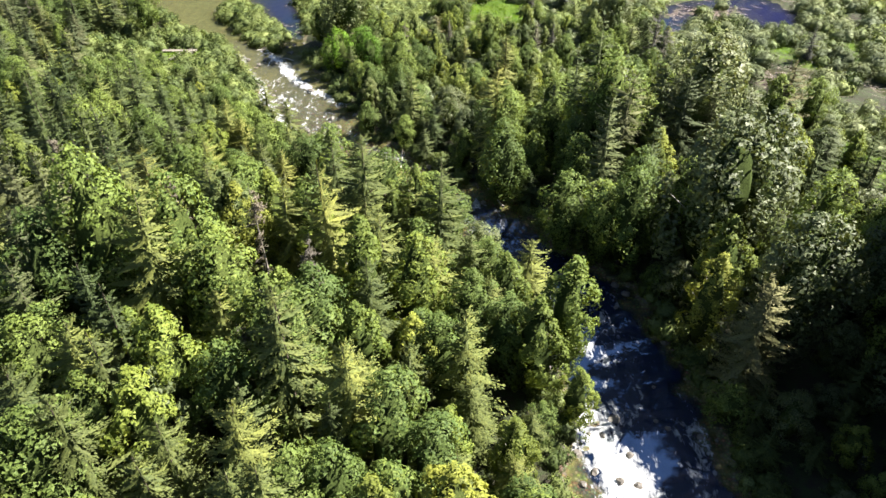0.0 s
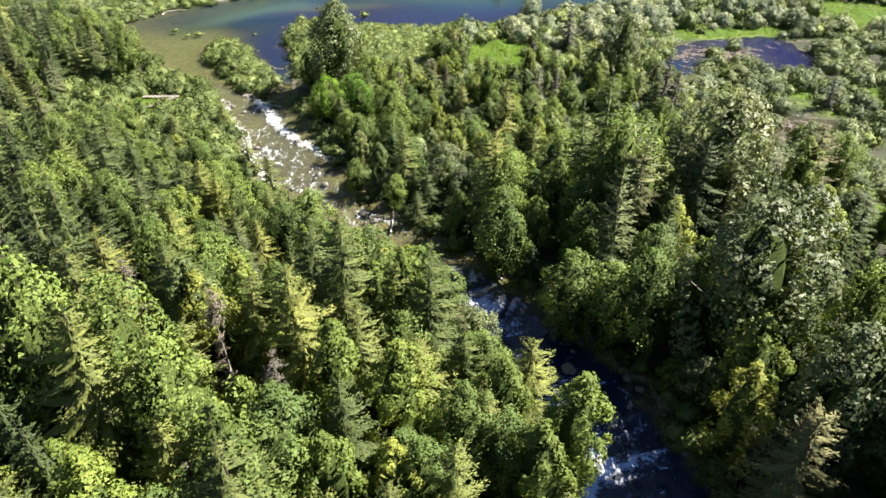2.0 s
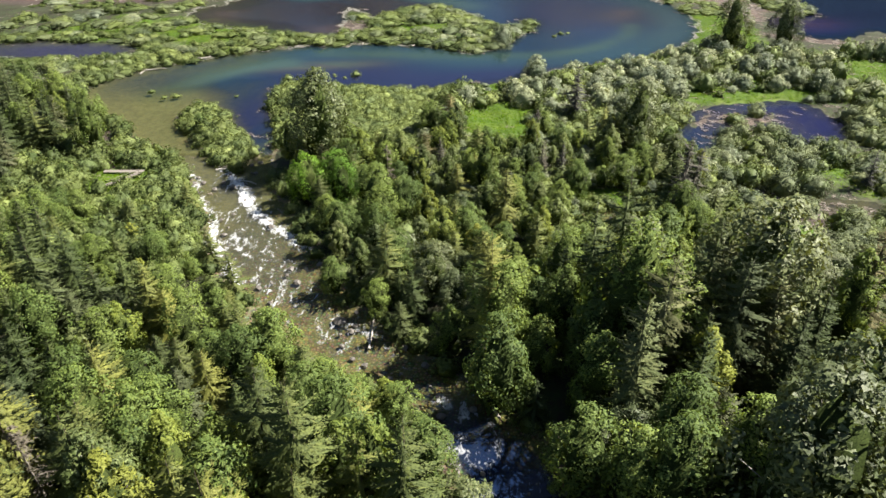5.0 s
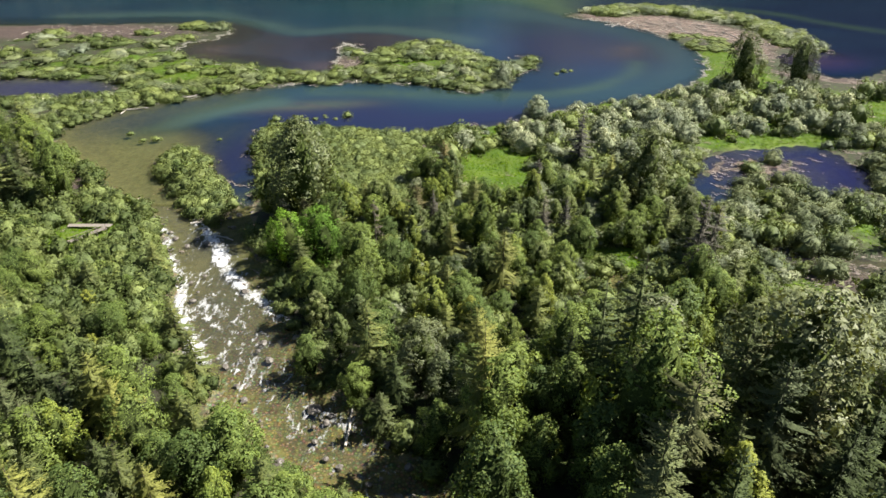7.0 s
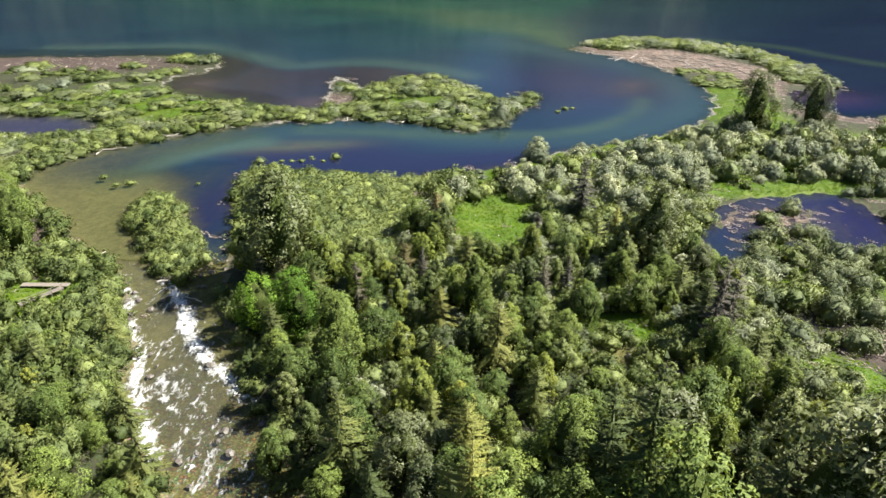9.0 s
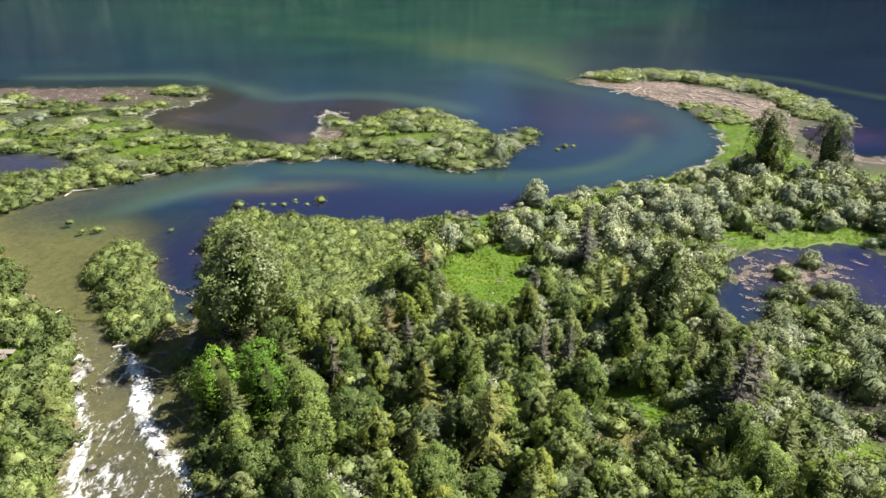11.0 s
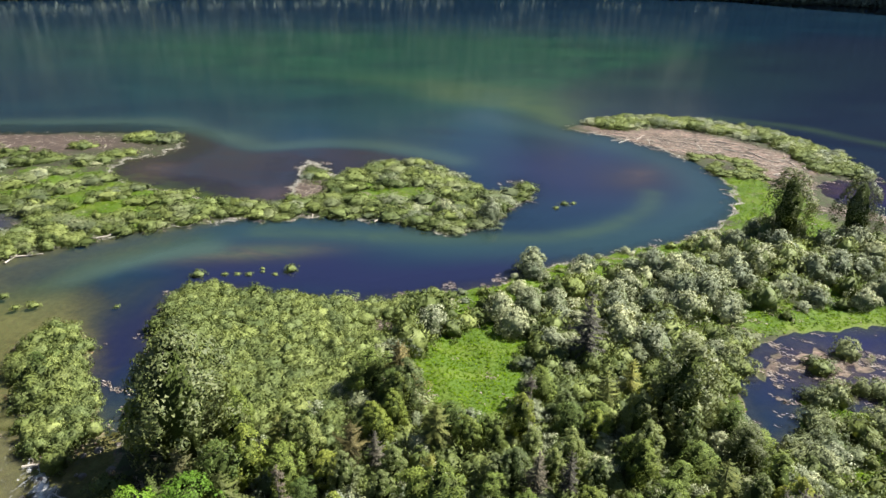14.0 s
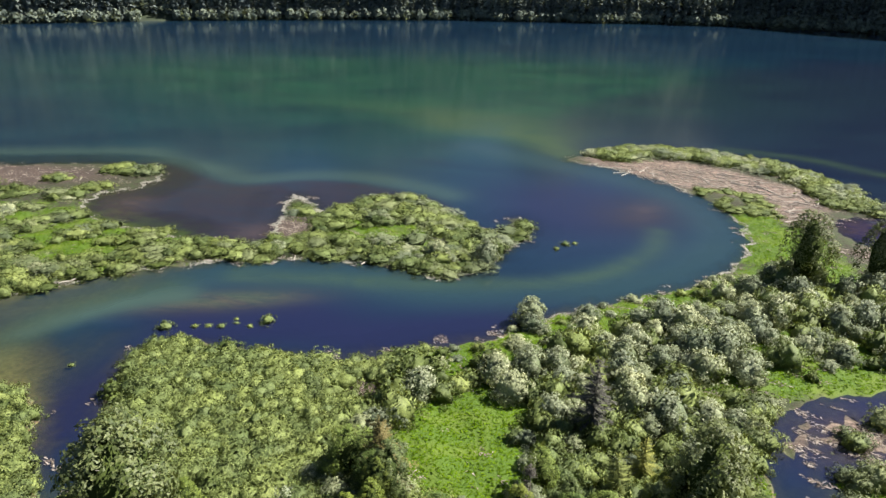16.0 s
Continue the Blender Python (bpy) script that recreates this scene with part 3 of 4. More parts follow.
def part(name, v, f, material, parent=None, label="", smooth=True, normal=None):
    me = mesh_from(name, v, f)
    if normal is not None:
        soften(me, normal)
        SOFT[me.name] = normal
    if not smooth:
        me.polygons.foreach_set("use_smooth", np.zeros(len(me.polygons), bool))
    me.materials.append(material)
    ob = new(name, me)
    ob.parent = parent
    if label:
        tagged(ob, label)
    return ob


LEAF_COUNT = {}
BOUGH = np.array([(0, 2, 1), (0, 3, 2), (1, 2, 5), (1, 5, 4), (2, 3, 6), (2, 6, 5), (4, 5, 7), (5, 6, 7)])


def foliage(name, sheets, cores, material, parent=None, shaded_core=False):
    """Loose leaf clumps over the dense heart of a crown, in one mesh; a dark heart has the crown's inner shade painted
    in. sheets: leaves(); cores: (vertices, triangles, normals).
    """
    v, f, soft = sheets
    n = len(f)
    v, f = joined([(v, f)] + [(a, b) for a, b, _ in cores])
    ob = part(name, v, f, material, parent, normal=np.vstack([soft] + [c for _, _, c in cores]))
    LEAF_COUNT[ob.data.name] = n
    if shaded_core:
        ob.data.materials.append(SHADED_CORE)
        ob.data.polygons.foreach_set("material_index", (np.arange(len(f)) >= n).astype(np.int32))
    return ob


def conifer(name, label, r, material, bark, high=18.0, wide=2.7, whorls=16, ragged=0.26, bare=0.08, flat=0.5, taper=0.75):
    """A spruce or fir 18 m high: tiers of drooping fan-shaped boughs, each of many needle sprays, on a straight tapered trunk."""
    thing = tagged(new(name), label, "tree", "forest trees")
    lean = r.normal(0, 0.12, 2)
    hs = np.linspace(0, high, 7)
    line = [(lean[0] * math.sin(h / 7), lean[1] * math.sin(h / 6), h) for h in hs]
    part("trunk", *tube(line, np.linspace(0.17, 0.012, 7)), bark, thing)
    C, A, F, S, O, boughs = [], [], [], [], [], []
    for i in range(whorls):
        s = (i + r.uniform(-0.3, 0.3)) / whorls
        z = high * (bare + (1 - bare) * s)
        reach = wide * ((1 - s) ** taper) * (0.62 + 0.38 * min(1, s * 5 + 0.3)) * r.uniform(0.75, 1.2) + 0.15
        n = int(r.integers(4, 7))
        first = r.uniform(0, 6.28)
        for b in range(n):
            a = first + 2 * math.pi * b / n + r.normal(0, 0.22)
            ln = reach * (1 + ragged * r.normal())
            if ln < 0.12:
                continue
            droop = 0.50 * (1 - s) - 0.30 * s + r.normal(0, 0.10)
            out = np.array([math.cos(a), math.sin(a), 0])
            side = np.array([-math.sin(a), math.cos(a), 0])
            k = 4 + int(ln * 14.0)
            q = r.uniform(0.10, 1.0, k) ** 0.75
            w = r.uniform(-1, 1, k) * 0.32 * ln * (1.12 - q) ** 0.6
            c = out * (ln * q)[:, None] + side * w[:, None]
            c[:, 2] += z - droop * ln * q * q - 0.25 * np.abs(w) + 0.10 * ln * q ** 4 + r.normal(0, 0.05, k)
            C.append(c)
            A.append(out + side * (np.sign(w) * r.uniform(0.1, 0.9, k))[:, None] + np.array([0, 0, 1.0]) * (-droop * 1.2 * q + r.normal(0, 0.2, k))[:, None])
            F.append(np.array([0, 0, 0.9]) + r.normal(0, 0.25, (k, 3)) + out * flat)
            O.append(np.tile(out * 0.85 + np.array([0, 0, 0.5]), (k, 1)) + side * (w / ln * 1.2)[:, None])
            S.append(0.27 * r.uniform(0.6, 1.5, k) * (0.75 + 0.35 * (1 - s)))
            bv = np.array([out * (ln * e) + side * (ln * g) + np.array([0, 0, z - 0.12 - droop * ln * e * e - 0.25 * abs(ln * g)])
                           for e, g in ((0.0, 0.0), (0.35, 0.10), (0.38, 0.0), (0.35, -0.10), (0.62, 0.07), (0.65, 0.0), (0.62, -0.07), (0.85, 0.0))])
            boughs.append((bv, BOUGH, unit(np.tile(out * 0.85 + np.array([0, 0, 0.55]), (8, 1)) + side * np.array([0, 0.4, 0, -0.4, 0.4, 0, -0.4, 0])[:, None])))
    C.append(np.array([[0, 0, high], [0, 0, high - 0.35]]))
    A.append(np.array([[0, 0, 1.0], [0.2, 0, 1.0]]))
    F.append(np.array([[1.0, 0, 0], [0, 1.0, 0]]))
    O.append(np.array([[0, 0, 1.0], [0, 0, 1.0]]))
    S.append(np.array([0.5, 0.5]))
    C, A, F, O, S = (np.concatenate(q) for q in (C, A, F, O, S))
    rings, k = 9, 7
    hv, hf = [], []
    for i in range(rings + 1):
        s = i / rings
        rad = wide * 0.13 * (1 - s) ** 0.8 + 0.02
        for j in range(k):
            a = 2 * math.pi * (j + 0.5 * (i % 2)) / k
            q = rad * r.uniform(0.7, 1.25)
            hv.append((q * math.cos(a), q * math.sin(a), high * (bare + 0.02 + (0.90 - bare) * s)))
            if i < rings:
                p, w = i * k + j, i * k + (j + 1) % k
                hf += [(p, w, w + k), (p, w + k, p + k)]
    hv = np.array(hv)
    foliage("crown", leaves(C, A, F, S, 0.5, r, O), [(hv, np.array(hf), unit(hv * np.array([1, 1, 0]) + np.array([0, 0, 0.35]))), *boughs], material, thing)
    return thing


def lumpy_crown(r, profile, z0, z1, lobes, lobe, clumps, size, slim, upright, core, whole, rings=8, sides=10, tall=1.0):
    """A closed crown: many small lobes of leaf clumps over an uneven body. profile: half width at 0 to 1 of its height."""
    p = r.uniform(0, 6.28, 4)

    def half(a, q):
        return profile(q) * (1 + 0.17 * np.sin(2 * a + p[0] + 2.2 * q) + 0.12 * np.sin(3 * a + p[1] - 5 * q) + 0.12 * np.sin(8 * q + p[2] + a) + 0.06 * np.sin(5 * a + p[3] + 9 * q))

    def outward(c):
        return unit(np.stack([c[:, 0], c[:, 1], (c[:, 2] - (z0 + 0.42 * (z1 - z0))) * widest / (z1 - z0) * 1.4], 1))

    widest = float(profile(np.linspace(0, 1, 21)).max())
    q = np.clip((np.arange(lobes) + r.uniform(0, 1, lobes)) / lobes, 0, 1) ** 0.9
    a = np.arange(lobes) * 2.4 + r.uniform(-0.6, 0.6, lobes)
    rad = lobe * r.uniform(0.65, 1.35, lobes) * (0.62 + 0.38 * profile(q) / widest)
    d = np.maximum(half(a, q) - rad * 0.75, 0) * r.uniform(0.86, 1.08, lobes)
    mid = np.stack([d * np.cos(a), d * np.sin(a), z0 + (z1 - z0) * q], 1)
    w = rad ** 2
    which = r.choice(lobes, clumps, p=w / w.sum())
    n = unit(r.normal(0, 1, (clumps, 3)) + 0.8 * outward(mid)[which] + np.array([0, 0, 0.35]))
    c = mid[which] + n * (rad[which] * (1.15 - 0.60 * r.uniform(0, 1, clumps) ** 1.3))[:, None] * np.array([1, 1, tall])
    c[:, 2] = np.maximum(c[:, 2], r.uniform(0.02, 0.3, clumps))
    along = unit(np.cross(n, r.normal(0, 1, (clumps, 3)))) + np.array([0, 0, upright])
    sheets = leaves(c, along, n + r.normal(0, 0.4, n.shape), size * r.uniform(0.6, 1.4, clumps), slim, r, n + whole * outward(c))
    v, f = [], []
    for i in range(rings + 1):
        q = i / rings
        for j in range(sides):
            a = 2 * math.pi * (j + 0.5 * (i % 2)) / sides
            rr = max(0.03, float(half(a, np.array(q))) * core * r.uniform(0.82, 1.1))
            v.append((rr * math.cos(a), rr * math.sin(a), z0 + (z1 - z0) * (0.02 + 0.92 * q)))
            if i < rings:
                e, g = i * sides + j, i * sides + (j + 1) % sides
                f += [(e, g, g + sides), (e, g + sides, e + sides)]
    v = np.array(v)
    return sheets, [(v, np.array(f), unit(outward(v) + r.normal(0, 0.3, v.shape)))], mid


def broadleaf(name, label, r, material, bark, high=14.0, wide=3.0, lobes=44, clumps=4200, low=0.12, size=0.255, narrow=0.0, core=0.46, lobe=0.27, whole=0.9):
    """A leafy tree: a forked trunk, limbs into the crown, and a closed crown of small lobes."""
    thing = tagged(new(name), label, "tree", "forest trees")

    def profile(q):
        return wide * np.maximum(0.05, 1 - ((np.asarray(q, float) - 0.40) / 0.62) ** 2) ** (0.5 + 0.45 * narrow)

    sheets, cores, mid = lumpy_crown(r, profile, high * low, high * 0.97, lobes, wide * lobe, clumps, size, 0.8, -0.3, core, whole, tall=1.6)
    pieces = [tube([(0, 0, 0), (0.1, 0.05, high * 0.25), (-0.05, 0.1, high * 0.55), (0.05, 0, high * 0.88)], [0.22, 0.17, 0.10, 0.02])]
    for c in mid[::5]:
        z0 = max(0.10 * high, c[2] - 0.9 * np.hypot(c[0], c[1]) - 0.6)
        pieces.append(tube([(0, 0, z0), (c[0] * 0.5, c[1] * 0.5, z0 * 0.45 + c[2] * 0.55), tuple(c)], [0.085, 0.05, 0.015], 4))
    part("trunk", *joined(pieces), bark, thing, "forked trunk with thin limbs")
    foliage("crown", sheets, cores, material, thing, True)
    return thing


def shrub(name, label, r, material, high=3.2, wide=2.0, lobes=18, clumps=650, size=0.34, group="willow thicket", slim=0.7, upright=0.5, core=0.62, lobe=0.30, whole=0.7):
    """A rounded, lumpy bush that reaches to the ground."""
    def profile(q):
        return wide * np.sqrt(np.maximum(0.03, 1.02 - np.asarray(q, float) ** 2))

    sheets, cores, _ = lumpy_crown(r, profile, 0.0, high * 0.9, lobes, wide * lobe, clumps, size, slim, upright, core, whole, 4, 8)
    return tagged(foliage(name, sheets, cores, material), label, "shrub", group)


def dead_conifer(name, label, r, high=13.0):
    """A standing dead conifer: bare grey trunk, thin drooping branches, a few brown twigs left."""
    thing = tagged(new(name), label, "tree", "dead trees")
    part("trunk", *tube([(0, 0, 0), (0.1, 0, high * 0.5), (0.05, 0.1, high)], [0.14, 0.08, 0.01]), GREY_WOOD, thing)
    C, A = [], []
    for i in range(26):
        s = r.uniform(0.12, 0.98)
        a, ln = r.uniform(0, 2 * math.pi), 2.0 * (1 - s) ** 0.7 * r.uniform(0.5, 1.1) + 0.2
        o = np.array([math.cos(a), math.sin(a), 0])
        p0, p1, p2 = np.array([0, 0, high * s]), o * ln * 0.5 + (0, 0, high * s - 0.05), o * ln + (0, 0, high * s - 0.3 * ln)
        part("branch", *tube([p0, p1, p2], [0.05, 0.03, 0.01], 3), GREY_WOOD, thing)
        for q in r.uniform(0.15, 1, 44):
            C.append(o * ln * q + np.array([r.normal(0, 0.15), r.normal(0, 0.15), high * s - 0.3 * ln * q * q]))
            A.append(o + r.normal(0, 0.6, 3))
    C = np.array(C)
    v, f, soft = leaves(C, np.array(A), r.normal(0, 1, (len(C), 3)) + np.array([0, 0, 1]), np.full(len(C), 0.30), 0.28, r, C * np.array([1, 1, 0]) + np.array([0, 0, 0.6]))
    tagged(part("twig_mass", v, f, BARE, thing, "dry brown twigs", normal=soft), kind="stuff")
    return thing


def kinds(make, count, seed, *args, **values):
    out = []
    for i in range(count):
        out.append(make(*args[:2], np.random.default_rng(seed + i), *args[2:], **values))
    return out


MODELS = {
    "spruce": (kinds(conifer, 6, 100, "spruce_tree", "tall yellow-green spruce with drooping boughs in the forest", SPRUCE, BARK, wide=4.1, whorls=17, taper=0.55), 18.0),
    "fir": (kinds(conifer, 5, 120, "fir_tree", "dark narrow fir with ragged boughs in the forest", FIR, BARK, wide=3.2, whorls=18, ragged=0.30, bare=0.06), 18.0),
    "pine": (kinds(conifer, 4, 130, "pine_tree", "olive-brown pine with loose rounded top in the forest", PINE, BARK, wide=3.4, whorls=20, taper=0.5, ragged=0.30, bare=0.12), 18.0),
    "birch": (kinds(broadleaf, 6, 140, "birch_tree", "slender birch with light yellow-green leaves and pale trunk", BIRCH, PALE_BARK, narrow=0.9, wide=2.5), 14.0),
    "alder": (kinds(broadleaf, 6, 160, "alder_tree", "leafy green alder with a full rounded crown", ALDER, BARK, wide=3.2, lobes=50, low=0.08, narrow=0.4), 14.0),
    "aspen": (kinds(broadleaf, 4, 170, "aspen_tree", "pale green aspen with a narrow shimmering crown", ASPEN, PALE_BARK, wide=2.4, low=0.10, narrow=0.6, whole=0.6), 14.0),
    "cottonwood": (kinds(broadleaf, 4, 180, "cottonwood_tree", "tall open cottonwood with grey-green fluttering leaves", COTTON, PALE_BARK, high=18.0, wide=4.5, lobes=60, clumps=5000, size=0.36, narrow=0.15, core=0.42, lobe=0.26, whole=0.5), 18.0),
    "lime": (kinds(broadleaf, 3, 190, "alder_tree", "bright lime-green alder with a full rounded crown", LIME, BARK, wide=3.6, lobes=50, low=0.05), 14.0),
    "rusty": (kinds(conifer, 2, 210, "pine_tree", "rusty brown-green pine with thinning needles", RUST, BARK, wide=3.4, whorls=17, taper=0.45, ragged=0.34, bare=0.10), 18.0),
    "dry": (kinds(conifer, 3, 214, "pine_tree", "dying pine with sparse grey-brown needles", DRY, GREY_WOOD, wide=2.0, whorls=20, taper=0.6, ragged=0.40, bare=0.08), 18.0),
    "dead": (kinds(dead_conifer, 3, 200, "dead_tree", "standing dead conifer with bare grey branches"), 13.0),
    "willow": (kinds(shrub, 6, 220, "willow_shrub", "dense light green willow bush on wet ground", WILLOW, wide=2.3, lobes=24, clumps=1100, size=0.27, slim=0.42, upright=1.2, lobe=0.26, whole=1.1), 3.2),
    "sallow": (kinds(shrub, 4, 230, "grey_willow_shrub", "broad grey-green willow bush beside the pond", SALLOW, high=3.6, wide=2.7, lobes=24, clumps=1200, size=0.30, slim=0.45, upright=0.8), 3.6),
    "silver": (kinds(shrub, 6, 240, "silver_willow_shrub", "rounded willow bush with silvery pale leaves", SILVER, high=4.2, wide=2.8, lobes=26, clumps=1700, size=0.28, group="silver willow belt"), 4.2),
    "bush": (kinds(shrub, 4, 260, "alder_shrub", "low dark green alder bush", SCRUB, high=2.4, wide=1.9, lobes=14, clumps=560, size=0.24, group="bank shrubs"), 2.4),
}
PLAN, PLACED = [], []


def plant(kind, x, y, high, r, girth=None, sink=0.05):
    """Note one plant of that kind and height, standing on the ground."""
    models, base = MODELS[kind]
    s = high / base
    g = (1.2 * s ** 0.65 if girth is None else girth) * r.uniform(0.9, 1.12)
    m = pose(x, y, max(ground_at(x, y), -0.1) - sink, r.normal(0, 1.5), r.normal(0, 1.5), r.uniform(0, 360)) @ Matrix.Diagonal((g, g, s, 1))
    PLAN.append((kind, int(r.integers(len(models))), math.hypot(x - 8, max(0, y - 60)), m))


def scatter(step, x0, x1, y0, y1, seed):
    """Jittered points over a rectangle."""
    r = np.random.default_rng(seed)
    X, Y = np.meshgrid(np.arange(x0, x1, step), np.arange(y0, y1, step * 0.87))
    X[1::2] += step / 2
    return X.ravel() + r.uniform(-0.42, 0.42, X.size) * step, Y.ravel() + r.uniform(-0.42, 0.42, X.size) * step


# trees that stand out: kind, x, y, height of the top over the lake
STANDING = [  # west bank
    ("spruce", -30.4, 57.4, 29.3), ("spruce", -13.7, 46.2, 26), ("spruce", -35.4, 91.4, 17), ("dead", -14.1, 60, 21.5), ("spruce", -6.6, 58, 21), ("spruce", -7, 45, 23),
    ("spruce", -30.5, 120, 9), ("fir", -59.5, 102, 20), ("spruce", -2.1, 49.5, 15.5), ("alder", -7.4, 95.3, 8.5), ("alder", 6.7, 73.7, 12), ("spruce", 12, 70, 14.5),
    ("birch", 15.5, 59.2, 20), ("birch", 12.5, 56, 17), ("spruce", 4.2, 52, 19), ("birch", 16.5, 51.7, 11), ("alder", -39.2, 62.7, 30), ("pine", -26.9, 91.8, 12.5), ("alder", -29, 63, 28),
    ("alder", -2.1, 73, 14.5), ("fir", -91, 162, 16), ("alder", -77.5, 171.5, 15.5), ("fir", -54.6, 111, 19.5),
]
STANDING += [
    ("birch", -57.4, 128.8, 6.5), ("spruce", -9.7, 78.6, 25), ("spruce", -12.2, 67, 27), ("dead", -36.4, 78.5, 18.5), ("spruce", -30.8, 77.2, 21), ("dead", -21, 67.5, 24.5),
    ("spruce", -19.4, 73.2, 20), ("spruce", -46.8, 145.3, 8), ("alder", -59.6, 142, 6), ("spruce", -15, 84.3, 20.5), ("spruce", 0.3, 76, 22.5), ("birch", -1.5, 63, 20),
    ("alder", -32.6, 94, 12.5), ("spruce", -51.6, 126.8, 8), ("fir", -34.8, 52.5, 24.5), ("fir", -47.7, 82, 28), ("fir", -57.7, 119, 19), ("alder", -41, 101, 13), ("spruce", -37, 129, 8),
]
STANDING += [("fir", -62, 95, 24), ("fir", -66, 108, 22), ("fir", -52, 93, 22), ("fir", -70, 118, 20), ("pine", -75, 130, 18), ("fir", -64, 125, 15), ("fir", -44, 72, 26), ("pine", -50, 68, 25)]
STANDING += [  # east bank, from the rapids to the cottonwoods
    ("fir", 36, 107.5, 25.5), ("fir", 46.1, 111, 24.8), ("cottonwood", 42.5, 108.5, 26.5), ("alder", 28, 106.5, 25), ("fir", 23.8, 116.4, 21.5), ("fir", 26, 111.5, 29),
    # pines here and the fir at y 93 stand in for shaded broadleaf trees
    ("spruce", 9.2, 108.7, 21.5), ("pine", 25.2, 93, 23.6), ("fir", 32.6, 93.3, 20), ("alder", 28.9, 87.6, 18), ("alder", 35.2, 84.5, 18), ("alder", 27.2, 82, 17.8),
    ("alder", 23.8, 83.2, 15.2), ("alder", 19, 85.3, 14.6), ("alder", 10.2, 98.2, 16.3), ("cottonwood", 37.5, 78.5, 27.5), ("cottonwood", 45.4, 84.4, 25), ("birch", 37.2, 70.6, 18.2),
    ("birch", 34, 64, 17), ("cottonwood", 42.6, 61.5, 24), ("alder", 50, 74.7, 22), ("pine", 37, 56.5, 20), ("spruce", 57.8, 111.8, 17.5), ("rusty", 59, 110.7, 22),
]
STANDING += [
    # both pines in this row stand in for alders that lie in shade
    ("alder", 67, 111.5, 9), ("alder", 72, 126, 12), ("dry", 87, 163, 9), ("alder", 10.6, 107.8, 17.5), ("pine", 28.5, 99.8, 24.5), ("pine", 38.5, 102.5, 22.8), ("birch", 56, 108, 20),
    ("spruce", 17.4, 133.8, 9.5), ("spruce", 8.2, 123.7, 12), ("alder", 5.5, 134.7, 9.5), ("birch", 18.7, 136.9, 9), ("aspen", 23.5, 136, 6), ("aspen", 2.9, 179, 11), ("birch", 1.4, 177, 10),
    ("rusty", 1, 183, 11.5), ("birch", 14.6, 150.7, 8), ("alder", 27, 154.9, 9), ("spruce", -6.7, 122.5, 14), ("cottonwood", -26, 165, 22), ("cottonwood", -27.5, 171.5, 19.5), ("lime", -20.4, 154, 10.5), ("lime", -24.9, 150.5, 11), ("lime", -18, 149.5, 10.5),
]
STANDING += [  # the point and the belt round the pond
    ("alder", -6.1, 145.7, 9.5), ("birch", 1.7, 131.9, 11.5), ("alder", -28.5, 153.5, 6.8), ("alder", -15.2, 122.6, 7), ("alder", -10.8, 143.3, 13), ("dead", 20.5, 177, 11), ("dry", 20.4, 163, 9.5),
    ("dry", 24.7, 163, 9.5), ("rusty", -4, 167, 9), ("dead", -10.3, 157, 11), ("birch", 8.6, 155.9, 13.2), ("cottonwood", 42.5, 177, 16.5), ("dry", 45.5, 151.5, 17), ("dry", 49, 155, 13), ("alder", 49.2, 177, 7),
    ("spruce", 32.5, 182, 8.5), ("spruce", 36.5, 186, 8), ("spruce", 12.3, 143.9, 12.5), ("aspen", 18.8, 150, 7), ("birch", -3.6, 154.8, 9), ("cottonwood", 85.5, 250, 18.5), ("cottonwood", 101, 250, 17), ("birch", -16, 163, 11), ("aspen", -9, 166, 10),
]
r0 = np.random.default_rng(50)
for kind, x, y, top in STANDING:
    plant(kind, x, y, top - ground_at(x, y), r0)
    PLACED.append((x, y, 3.4 if top > 13 else 2.4))
plant("dry", 31.2, 196, 13.5, r0, 1.35)
PLACED.append((31.2, 196, 3.5))
TOPS = np.array([(x, y, top) for _, x, y, top in STANDING])


def canopy(x, y):
    """Height of the forest's roof, between the trees that stand out."""
    w = 1 / ((TOPS[:, 0] - x) ** 2 + (TOPS[:, 1] - y) ** 2 + 20) ** 1.5
    return float((w * TOPS[:, 2]).sum() / w.sum())


